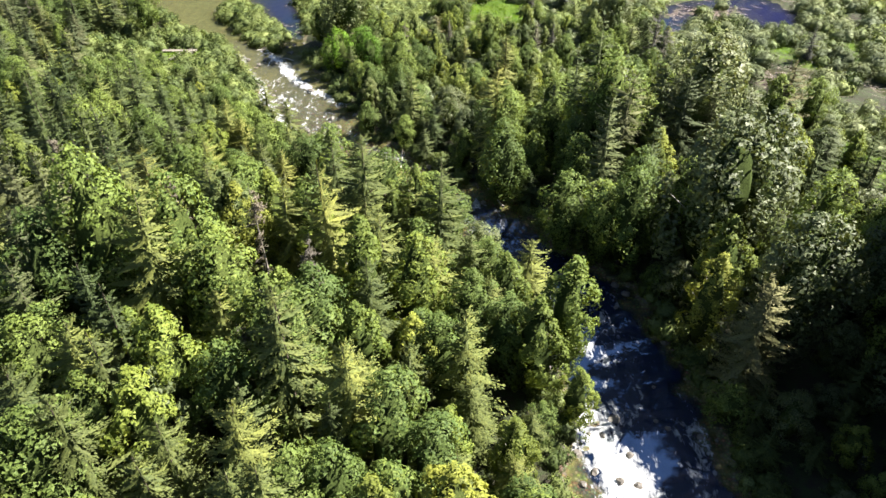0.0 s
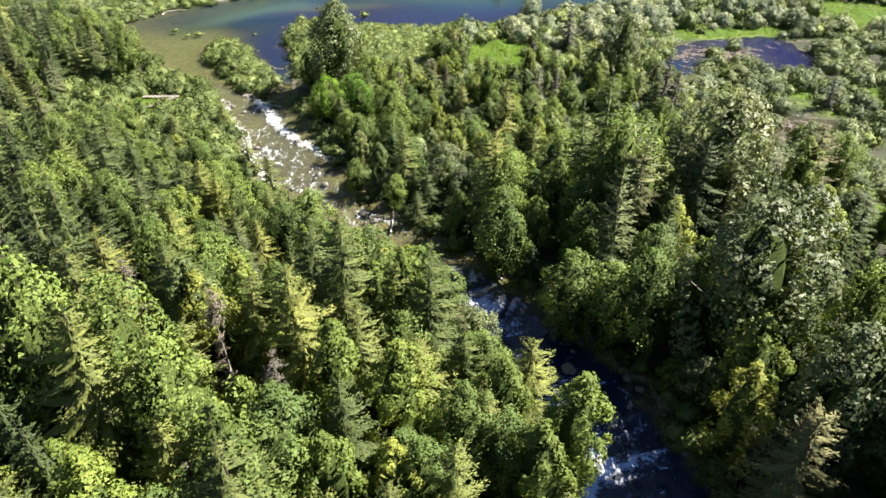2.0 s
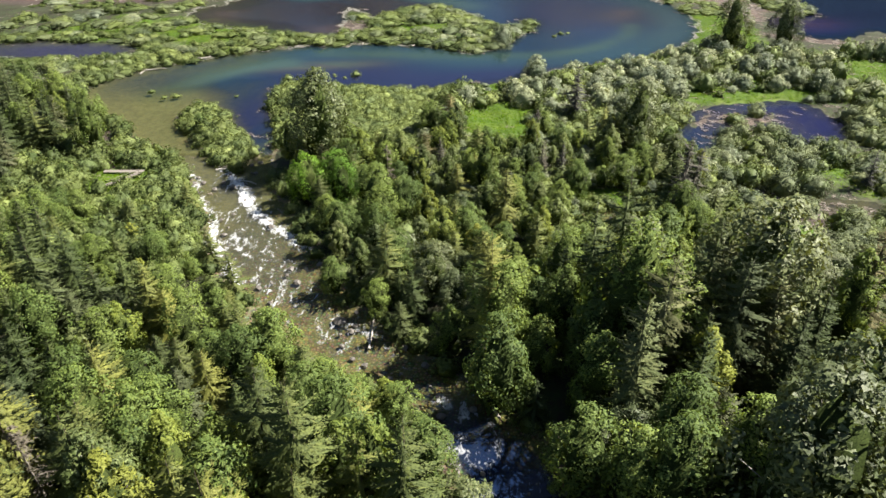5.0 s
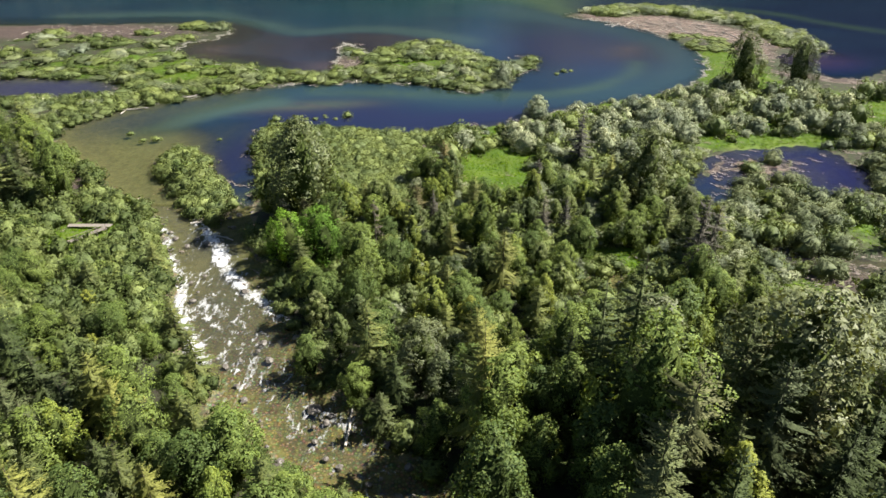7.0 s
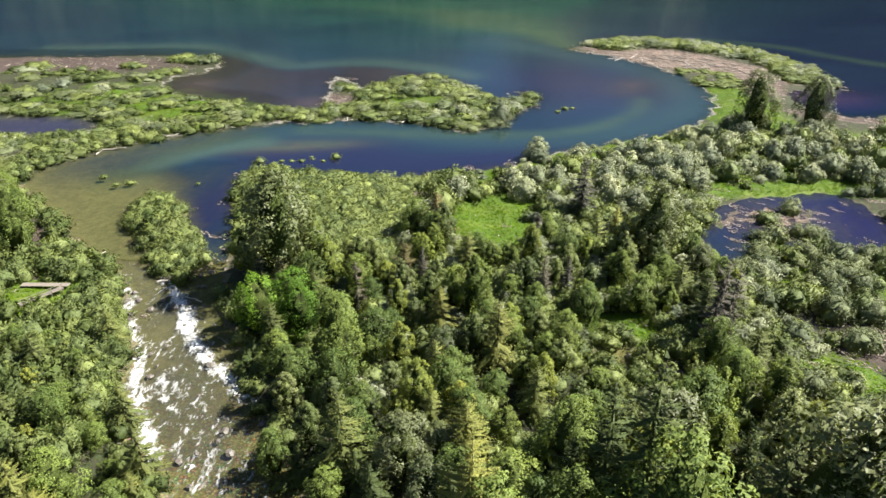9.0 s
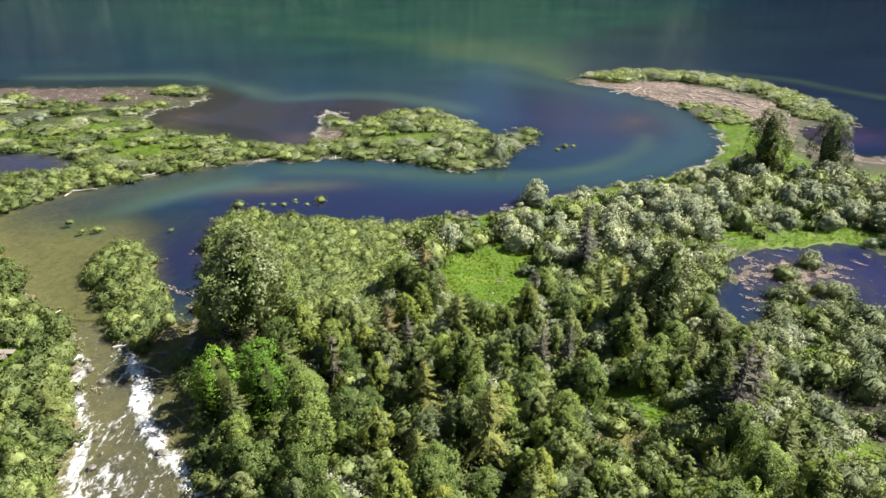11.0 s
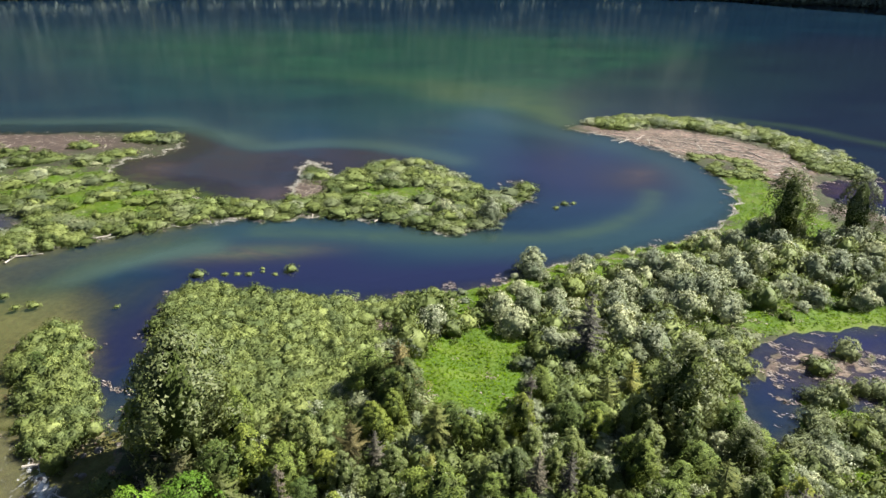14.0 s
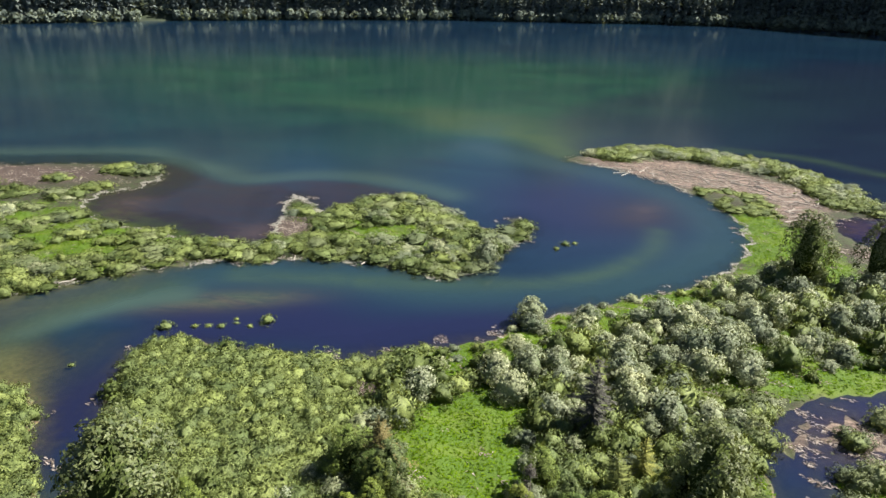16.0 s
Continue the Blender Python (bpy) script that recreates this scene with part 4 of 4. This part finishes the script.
# the forests on both banks
X, Y = scatter(5.3, -135, 95, 8, 212, 60)
D = shore(X, Y)
r1 = np.random.default_rng(61)
for x, y, d in zip(X, Y, D):
    west = x < 18 - max(0, y - 60) * 0.62 and y < 212 or (y < 75 and x < 24)
    if d < (1.0 if y < 138 else 3.4) or near_line(x, y, TRAIL) < 2 or x < -34 - 0.51 * y or x > 62 + 0.55 * y or any((x - a) ** 2 + (y - b) ** 2 < c * c for a, b, c in PLACED):
        continue
    if meadow_zone(x, y) > 0.55 or mud_zone(x, y) > 0.4:
        continue
    u, q = r1.uniform(), r1.uniform()
    roof = canopy(x, y) - ground_at(x, y)
    if west:
        if y > 206 - 0.35 * (x + 100) or (x > -80 and y > 150 + (-x - 45) * 0.9):
            continue
        conif = 0.8 if x < -42 else 0.38
        kind = ("fir" if q < (0.5 if x < -42 else 0.14) else "pine" if q < 0.9 and x < -42 else "spruce") if u < conif else "birch" if q < 0.34 else "aspen" if q < 0.44 else "dead" if q < 0.46 else "alder"
        high = roof * r1.uniform(0.62, 0.98)
        if x > -86 and y > 118:
            if y > 140:
                continue
            kind, high = ("alder" if u < 0.45 else "birch" if u < 0.7 else "aspen" if u < 0.8 else "spruce"), r1.uniform(4.0, 7.5)
        if d < 6:
            kind, high = ("alder" if u > 0.3 else "spruce"), high * 0.65
    else:
        north = 186 - 0.10 * max(0, x) if x > -5 else 172
        if y > north or (x > 53 and y > 124) or x > 78 + 0.3 * (100 - y):
            continue
        kind = "spruce" if u < 0.15 else "fir" if u < 0.19 else "pine" if u < 0.22 else "birch" if u < 0.45 else "aspen" if u < 0.67 else "dry" if u < 0.69 else "cottonwood" if u < 0.74 else "alder"
        high = roof * r1.uniform(0.5, 0.9)
        # darker kinds in place of alders: the bank's shade put into leaf colour
        if y < 122:
            kind = "fir" if u < 0.26 else "spruce" if u < 0.30 else "birch" if u < 0.34 else "cottonwood" if u < 0.58 else "alder"
        if 84 < y < 126 and x > 33:
            kind = "fir" if u < 0.5 else "pine" if u < 0.84 else "birch" if u < 0.92 else "cottonwood"
        # unseen giant trees, added outside the view to cast shade on the bank
        if x > 30 + 0.55 * y and y < 84:
            kind, high = "cottonwood", 36 * r1.uniform(0.9, 1.1)
        elif y < 80 and x < 51:
            high = r1.uniform(4.0, 8.0)
        elif y < 122:
            high = min(high, 6 + 0.7 * d)
            if q < 0.2:
                continue
        elif y > 140:
            high = min(high, 9.5)
        if 26 < x < 43 and 133 < y < 152:
            high = min(high, 4.0)
    plant(kind, x, y, max(high, 3.0), r1)


def thicket(step, box, seed, rule, choose, spread=None):
    X, Y = scatter(step, *box, seed)
    D = shore(X, Y)
    r = np.random.default_rng(seed + 1)
    for x, y, d in zip(X, Y, D):
        if d > 0.3 and rule(x, y, d) and near_line(x, y, TRAIL) > 1.4 and not (-73 < x < -59 and 151.5 < y < 163):
            kind, high = choose(x, y, r)
            if kind:
                plant(kind, x, y, high, r, spread and spread * r.uniform(0.7, 1.4), sink=0.15)


# willow thicket on the point, islet, silver belt, the chain of islands, the spit, the pond's banks
thicket(2.15, (-50, 2, 174, 218), 70, lambda x, y, d: d > 1.9 and y > 176 and (x < -4 or y > 205) and mud_zone(x, y) < 0.45, lambda x, y, r: ("willow", r.uniform(2.0, 3.0)), 1.2)
thicket(2.3, (-70, -38, 163, 204), 72, lambda x, y, d: bool(signed(np.array([x]), np.array([y]), ISLET)[0] > 1.0), lambda x, y, r: ("willow", r.uniform(1.3, 2.6)), 0.9)
thicket(4.7, (0, 150, 186, 262), 74, lambda x, y, d: meadow_zone(x, y) < 0.75 and mud_zone(x, y) < 0.4 and y > 194 + 0.06 * x and y < 262 - 0.1 * x and not (x > 52 and y < 211.5) and (x - 31.5) ** 2 + (y - 197) ** 2 > 9,
        lambda x, y, r: ("silver" if r.uniform() < 0.66 else "bush" if r.uniform() < 0.45 else "willow", r.uniform(2.6, 6.3) * (0.35 if shore(np.array([x]), np.array([y]))[0] < 8 and r.uniform() < 0.8 else 1.0)))
thicket(3.0, (-8, 64, 150, 206), 92, lambda x, y, d: meadow_zone(x, y) < 0.7 and mud_zone(x, y) < 0.5, lambda x, y, r: ("willow" if r.uniform() < 0.5 else "silver" if r.uniform() < 0.35 else "bush", r.uniform(1.8, 3.6)))
thicket(2.4, (-60, 45, 20, 162), 94, lambda x, y, d: d < 3.2, lambda x, y, r: ("bush" if r.uniform() < 0.7 else "willow", r.uniform(1.2, 2.6)))
thicket(3.2, (-160, 28, 205, 330), 76, lambda x, y, d: (d < 9 and y < 262 and x < -30 and y > 214) or (x > -30 and y > 246 and (d < 12) and (meadow_zone(x, y) < 1.0 or d < 4)) or (y > 316 and -110 < x < -86) or (wob(x, y, 18, 78) > 0.35 and 240 < y < 312),
        lambda x, y, r: ("willow" if r.uniform() < 0.42 else "bush" if r.uniform() < 0.5 else "sallow" if r.uniform() < 0.8 else "silver", r.uniform(0.6, 2.6)), 1.5)
thicket(2.4, (48, 108, 292, 352), 96, lambda x, y, d: 0.8 < d < 18 and wob(x, y, 9, 97) > -0.2 and 296 < y < 320 and x < 100, lambda x, y, r: ("willow", r.uniform(0.5, 1.4)), 1.0)
thicket(2.1, (50, 150, 285, 372), 80, lambda x, y, d: mud_zone(x, y) < 1.1 and d < 12 and y > 302 + (100 - x) * 0.2 and y > 352 - (x - 60) * 0.75, lambda x, y, r: ("willow" if r.uniform() < 0.8 else "silver", r.uniform(1.2, 3.0)), 1.5)
thicket(3.6, (50, 150, 110, 216), 82, lambda x, y, d: 54 < x < 50 + 0.51 * y and meadow_zone(x, y) < 0.9 and mud_zone(x, y) < 0.75 and not (y > 203 and 55 < x < 94) and wob(x, y, 25, 83) > -0.5, lambda x, y, r: ("sallow" if r.uniform() < 0.62 else "willow" if r.uniform() < 0.5 else "bush", r.uniform(2.0, 4.4)))
thicket(2.8, (-125, -40, 120, 236), 84, lambda x, y, d: d < 8 and (y > 150 or d < 4), lambda x, y, r: ("bush" if r.uniform() < 0.5 else "willow", r.uniform(1.6, 3.0)))
# undergrowth between the trees
thicket(8.0, (-70, 70, 20, 118), 86, lambda x, y, d: -30 - 0.45 * y < x < 40 + 0.3 * y and d > 1 and meadow_zone(x, y) < 0.6, lambda x, y, r: ("bush", r.uniform(1.2, 2.6)))
thicket(4.4, (-40, 60, 118, 180), 88, lambda x, y, d: x > 20 - 0.45 * (y - 60) and d > 1 and meadow_zone(x, y) < 0.6 and mud_zone(x, y) < 0.4, lambda x, y, r: ("willow" if r.uniform() < 0.45 else "bush" if r.uniform() < 0.8 else "silver", r.uniform(1.6, 3.8)))
# low growth round the boardwalk
thicket(2.7, (-98, -40, 122, 186), 98, lambda x, y, d: x < -42 - 0.2 * (y - 130) and d > 1.5 and x > -30 - 0.45 * y, lambda x, y, r: ("bush" if r.uniform() < 0.5 else "willow" if r.uniform() < 0.7 else "alder", r.uniform(1.3, 4.2)))
# willows on the low islands of the pond
for x, y, high in ((67, 187, 2.4), (69, 188.5, 2.8), (66, 189, 2.0), (75, 191, 2.6), (77.5, 190.5, 2.8), (79.5, 190, 2.2), (72, 197, 2.0), (70.5, 198.5, 1.7)):
    plant("sallow", x, y, high, r0)
# lone bushes standing in the shallows
for x, y, high in ((-27.6, 226, 1.7), (-46.4, 222, 1.7), (-41, 223, 0.7), (-38.5, 223.5, 0.6), (-36, 223.5, 0.8), (-33.5, 225, 0.5), (-34, 226.5, 0.5), (-30.5, 224, 0.6), (-81, 210, 0.9), (-73, 207, 1.1), (-76, 206, 0.8), (35.5, 271, 1.1), (33, 268, 0.8), (38, 272, 0.7), (-57, 208, 0.6)):
    plant("willow", x, y, high, r0)

# the nearest of each kind are things, the far ones one mass of foliage
ALL_KINDS = sorted(MODELS)
for kind in ALL_KINDS:
    models = MODELS[kind][0]
    rows = sorted((p for p in PLAN if p[0] == kind), key=lambda p: p[2])
    used = {}
    for _, i, _, m in rows[:290]:
        if i in used:
            copy_thing(models[i], m)
        else:
            used[i] = m
    for i, m in used.items():
        models[i].matrix_basis = m
    for i, ob in enumerate(models):
        if i not in used:
            ob.matrix_basis = pose(-150 - 6 * i, 40 + 3 * len(kind), ground_at(-150 - 6 * i, 40 + 3 * len(kind)))
    rest = rows[290:]
    if not rest:
        continue
    pieces, tints, mats, slot, softs = [], [], [], [], []
    rt = np.random.default_rng(len(kind))
    for _, i, _, m in rest:
        for o in (models[i], *models[i].children):
            if o.type != "MESH":
                continue
            co = np.empty(len(o.data.vertices) * 3, np.float32)
            o.data.vertices.foreach_get("co", co)
            idx = np.empty(len(o.data.loops), np.int32)
            o.data.loops.foreach_get("vertex_index", idx)
            mm = np.array(m)
            soft = SOFT.get(o.data.name)
            if soft is None:
                soft = np.empty(len(o.data.vertices) * 3, np.float32)
                o.data.vertex_normals.foreach_get("vector", soft)
                soft = soft.reshape(-1, 3)
            if kind in ("willow", "bush", "silver", "sallow"):
                n = LEAF_COUNT[o.data.name]
                tri = co[:9 * n].reshape(-1, 3, 3)[::2]
                mid = tri.mean(1, keepdims=True)
                idx = np.concatenate([np.arange(len(tri) * 3), idx[3 * n:] - 3 * n + 3 * len(tri)])
                co = np.concatenate([(mid + (tri - mid) * 1.25).ravel(), co[9 * n:]])
                soft = np.vstack([soft[:3 * n].reshape(-1, 3, 3)[::2].reshape(-1, 3), soft[3 * n:]])
            pieces.append((co.reshape(-1, 3) @ mm[:3, :3].T + mm[:3, 3], idx.reshape(-1, 3)))
            softs.append(unit(soft @ np.linalg.inv(mm[:3, :3])))
            for mt in o.data.materials:
                if mt not in mats:
                    mats.append(mt)
            own = np.full(len(idx) // 3, mats.index(o.data.materials[0]), np.int32)
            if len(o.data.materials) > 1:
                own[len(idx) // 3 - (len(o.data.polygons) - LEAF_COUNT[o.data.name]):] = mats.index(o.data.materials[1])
            slot.append(own)
            tints.append(np.full(len(co) // 3, rt.uniform()))
    v, f = joined(pieces)
    me = mesh_from("far_" + kind + "_foliage", v, f)
    soften(me, np.vstack(softs))
    me.attributes.new("tint", "FLOAT", "POINT").data.foreach_set("value", np.concatenate(tints).astype(np.float32))
    for mt in mats:
        me.materials.append(mt)
    me.polygons.foreach_set("material_index", np.concatenate(slot))
    tagged(new("far_" + kind + "_foliage", me), "mass of further " + kind + " growth beyond the nearer plants", "foliage", kind="stuff")

# ---------------------------------------------------------------- the far shore: woods on a mountain side
rf = np.random.default_rng(300)


def rough_plant(r, tall):
    """A far tree: a few dozen large sprays round an axis."""
    if tall:
        n = 46
        s = r.uniform(0, 1, n) ** 1.2
        a = r.uniform(0, 2 * np.pi, n)
        rad = 3.2 * (1 - s) ** 0.8 + 0.2
        o = np.stack([np.cos(a), np.sin(a), np.zeros(n)], 1)
        c = o * (rad * 0.6)[:, None] + np.stack([0 * s, 0 * s, 1 + 21 * s], 1)
        return leaves(c, o + np.array([0, 0, -0.5]), o * 0.5 + np.array([0, 0, 1.0]) + r.normal(0, 0.3, (n, 3)), 1.6 + rad * 0.55, 0.75, r, o + np.array([0, 0, 0.4]))
    n = 60
    d = unit(r.normal(0, 1, (n, 3)) + np.array([0, 0, 0.5]))
    c = d * np.array([3.0, 3.0, 3.6]) * r.uniform(0.75, 1.05, (n, 1)) + np.array([0, 0, 3.2])
    return leaves(c, unit(np.cross(d, r.normal(0, 1, (n, 3)))), d + r.normal(0, 0.4, (n, 3)), np.full(n, 1.9), 0.85, r)


def far_woods(name, label, tall, count, material, near, deep, size):
    protos = [rough_plant(rf, tall) for _ in range(5)]
    x = rf.uniform(-620, 620, count * 2)
    base = far_shore(x)
    y = base + near + deep * rf.uniform(0, 1, len(x)) ** 2.0
    keep = (np.arange(len(x)) < count) & ~((np.abs(x + 320) < 16) & (y < base + 12))
    x, y = x[keep], y[keep]
    z = ground_height(x, y)
    pieces, tints, softs = [], [], []
    for px, py, pz in zip(x, y, z):
        v, f, soft = protos[int(rf.integers(5))]
        a, s = rf.uniform(0, 2 * np.pi), size * rf.uniform(0.6, 1.25)
        c, q = np.cos(a) * s, np.sin(a) * s
        pieces.append((np.stack([v[:, 0] * c - v[:, 1] * q + px, v[:, 0] * q + v[:, 1] * c + py, v[:, 2] * s + pz - 0.3], 1), f))
        softs.append(np.stack([(soft[:, 0] * c - soft[:, 1] * q) / s, (soft[:, 0] * q + soft[:, 1] * c) / s, soft[:, 2]], 1))
        tints.append(np.full(len(v), rf.uniform()))
    v, f = joined(pieces)
    me = mesh_from(name, v, f)
    soften(me, np.vstack(softs))
    me.attributes.new("tint", "FLOAT", "POINT").data.foreach_set("value", np.concatenate(tints).astype(np.float32))
    me.materials.append(material)
    return tagged(new(name, me), label, "forest", kind="stuff")


far_woods("far_conifer_forest", "conifer forest on the slope across the lake, haze painted into its needles", True, 4600, HAZED_NEEDLES, 3, 330, 1.5)
far_woods("far_shore_thicket", "leafy thicket along the far waterline, haze painted into its grey-green leaves", False, 1000, HAZED_LEAVES, -1, 16, 1.5)

# ---------------------------------------------------------------- grass, reed litter, driftwood, stones


def sprinkle(count, box, rule, seed, edge):
    r = np.random.default_rng(seed)
    x, y = r.uniform(box[0], box[1], count), r.uniform(box[2], box[3], count)
    ok = rule(x, y, r)
    x, y = x[ok], y[ok]
    ok = shore(x, y) > edge
    x, y = x[ok], y[ok]
    return np.stack([x, y, np.array([ground_at(a, b) for a, b in zip(x, y)])], 1), r


p, r = sprinkle(520000, (-165, 150, 100, 372), lambda x, y, r: (grass_zone(x, y) + r.normal(0, 0.12, len(x)) > 0.5) & (mud_zone(x, y) < 0.7), 400, 0.3)
up = np.stack([r.normal(0, 1, len(p)), r.normal(0, 1, len(p)), np.full(len(p), 0.12)], 1)
v, f, soft = leaves(p + np.array([0, 0, 0.09]), up, np.array([0, 0, 1.0]) + r.normal(0, 0.2, (len(p), 3)), r.uniform(0.3, 0.7, len(p)), 0.5, r, np.array([0, 0, 1.0]) + 0 * up, 0.3)
tagged(part("meadow_grass", v, f, SEDGE, normal=soft), "bright green sedge tufts covering the wet meadows", "grass", kind="stuff")

p, r = sprinkle(700000, (-165, 150, 140, 372), lambda x, y, r: ((x > -60) | (r.uniform(0, 1, len(x)) < 0.3)) & (mud_zone(x, y) + r.normal(0, 0.15, len(x)) + wob(x, y, 5, 402, 0.4) + wob(0.25 * (0.82 * x - 0.57 * y), 0.57 * x + 0.82 * y, 3.2, 405, 0.55) > 0.75), 401, -3.0)
flat = np.stack([np.cos(0.5 + r.normal(0, 0.5, len(p))), -np.sin(0.5 + r.normal(0, 0.5, len(p))), r.normal(0, 0.08, len(p))], 1)
p[:, 2] = np.maximum(p[:, 2], 0) + 0.05
v, f, soft = leaves(p, flat, np.array([0, 0, 1.0]) + r.normal(0, 0.25, (len(p), 3)), r.uniform(0.28, 0.9, len(p)), 0.30, r)
tagged(part("reed_litter", v, f, STRAW, normal=soft), "matted dry reed stalks washed onto the mud flats", "reed litter", kind="stuff")

# dry stalks stranded along the banks of the channel
p = []
r = np.random.default_rng(403)
for loop in (EAST_LAND, WEST_LAND):
    for a, b in zip(loop[:-1], loop[1:]):
        if 222 < a[1] < 350 and 222 < b[1] < 350 and -105 < a[0] < 95:
            n = int(38 * math.hypot(*(b - a)) * max(0.0, 0.6 + float(wob(a[0], a[1], 22, 404))))
            p.append(a + (b - a) * r.uniform(0, 1, (n, 1)) + r.normal(0, 0.35, (n, 2)))
p = np.vstack(p)
p = p - np.stack([wob(p[:, 0], p[:, 1], 9, 11, 0.9) + wob(p[:, 0], p[:, 1], 3.5, 12, 0.35), wob(p[:, 0], p[:, 1], 9, 13, 0.9) + wob(p[:, 0], p[:, 1], 3.5, 14, 0.35)], 1)
p = np.column_stack([p, [max(0.0, ground_at(a, b)) + 0.06 for a, b in p]])
flat = np.stack([r.normal(0, 1, len(p)), r.normal(0, 1, len(p)), r.normal(0, 0.1, len(p))], 1)
v, f, soft = leaves(p, flat, np.array([0, 0, 1.0]) + r.normal(0, 0.2, (len(p), 3)), r.uniform(0.35, 1.0, len(p)), 0.24, r)
tagged(part("stranded_stalks", v, f, STALK, normal=soft), "pale dry stalks stranded along the channel banks", "reed litter", kind="stuff")


def log(name, label, r, length, thick):
    k = 6
    line = [(length * (i / (k - 1) - 0.5), 0.12 * math.sin(2.1 * i + r.uniform(0, 2)), thick + 0.05 * r.normal()) for i in range(k)]
    pieces = [tube(line, np.linspace(thick, thick * 0.45, k), 7)]
    for _ in range(3):
        a = r.uniform(-0.3, 0.4) * length
        pieces.append(tube([(a, 0, thick), (a + 0.3, r.choice([-1, 1]) * r.uniform(0.3, 0.8), thick + 0.2)], [thick * 0.3, 0.02], 4))
    v, f = joined(pieces)
    return tagged(part(name, v, f, BLEACHED), label, "log", "driftwood")


rl = np.random.default_rng(500)
LOGS = [log("driftwood_log", "bleached driftwood log with broken branch stubs", rl, n, t) for n, t in ((5.5, 0.17), (4.0, 0.13), (7.5, 0.20))]
spots = [(-48, 253), (-30, 256.5), (-12, 257), (-75, 240), (0, 251), (-88, 228), (-90, 227), (-46, 166), (-40, 160), (-54, 158), (-8, 113), (9, 100), (-64, 171)]
spots += [(float(x), float(y)) for x, y in zip(*scatter(3.6, 46, 135, 284, 362, 501)) if mud_zone(x, y) > 0.6][:130]
spots += [(float(x), float(y)) for x, y in zip(*scatter(4.4, -165, -100, 292, 326, 502)) if mud_zone(x, y) > 0.5][:70]
for n, (x, y) in enumerate(spots):
    m = pose(x, y, max(ground_at(x, y), level(y)) - 0.02, 0, 0, rl.uniform(0, 180) if y < 290 else rl.normal(-30, 40)) @ Matrix.Scale(1.0 if y < 284 else rl.uniform(0.2, 0.5) if x < 0 else rl.uniform(0.45, 1.0), 4)
    if n < 3:
        LOGS[n].matrix_basis = m
    else:
        copy_thing(LOGS[int(rl.integers(3))], m)


def boulder(r):
    bm = bmesh.new()
    bmesh.ops.create_icosphere(bm, subdivisions=2, radius=1.0)
    o = Vector(r.uniform(0, 50, 3))
    for v in bm.verts:
        v.co *= 1 + 0.35 * noise.noise(v.co * 1.3 + o) + 0.15 * noise.noise(v.co * 3 + o)
        v.co.z *= 0.62
    me = bpy.data.meshes.new("boulder")
    bm.to_mesh(me)
    bm.free()
    me.materials.append(STONE)
    return tagged(new("boulder", me), "wet grey boulder standing in the rapids", "rock", "river boulders")


rb = np.random.default_rng(510)
ROCKS = [boulder(rb) for _ in range(4)]
X, Y = scatter(1.7, -56, 36, 22, 172, 511)
n, firsts = 0, []
for x, y, d, q in zip(X, Y, shore(X, Y), rapid_zone(X, Y)):
    if -7.5 < d < 0.6 and rb.uniform() < 0.05 + 0.22 * q + (0.18 if d > -1.5 else 0) and n < 280:
        s = rb.uniform(0.22, 0.75) * (1.5 if rb.uniform() < 0.06 else 1)
        m = pose(x, y, level(y) - 0.12 * s, rb.uniform(0, 20), rb.uniform(0, 20), rb.uniform(0, 360)) @ Matrix.Scale(s, 4)
        if n < 4:
            firsts.append(m)
        else:
            copy_thing(ROCKS[int(rb.integers(4))], m)
        n += 1
for ob, m in zip(ROCKS, firsts):
    ob.matrix_basis = m



def box(x0, x1, y0, y1, z0, z1):
    """A plain squared timber."""
    v = np.array([(x, y, z) for z in (z0, z1) for y in (y0, y1) for x in (x0, x1)], float)
    q = [(0, 2, 3, 1), (4, 5, 7, 6), (0, 1, 5, 4), (2, 6, 7, 3), (0, 4, 6, 2), (1, 3, 7, 5)]
    return v, np.array([t for a, b, c, d in q for t in ((a, b, c), (a, c, d))])


def boardwalk(length, label, m, rail):
    """A raised plank walk on posts: boards laid across two bearers."""
    thing = tagged(new("boardwalk"), label, "boardwalk", "timber walk")
    thing.matrix_basis = m
    for i in range(int(length / 0.3)):
        part("board", *box(i * 0.3, i * 0.3 + 0.27, -0.55 - 0.02 * (i % 3), 0.55 + 0.03 * (i % 2), 0.62, 0.67), GREY_WOOD, thing, smooth=False)
    for y in (-0.4, 0.34):
        part("bearer", *box(0, length, y, y + 0.07, 0.50, 0.615), GREY_WOOD, thing, smooth=False)
    for x in np.arange(0.2, length, 1.8):
        for y in (-0.5, 0.41):
            part("post", *box(x, x + 0.1, y, y + 0.09, -0.3, 1.55 if rail and y > 0 else 0.60), GREY_WOOD, thing, smooth=False)
    if rail:
        part("rail", *box(0.1, length - 0.1, 0.41, 0.50, 1.553, 1.62), GREY_WOOD, thing, "weathered handrail", smooth=False)
    return thing


boardwalk(8.4, "weathered grey plank walk over the marshy bank", pose(-70.5, 160.4, ground_at(-66, 160.5), 0, 0, 3), False)
boardwalk(7.2, "weathered grey plank walk with a single handrail", pose(-62.6, 159.6, ground_at(-65, 157), 0, 0, 232), True)
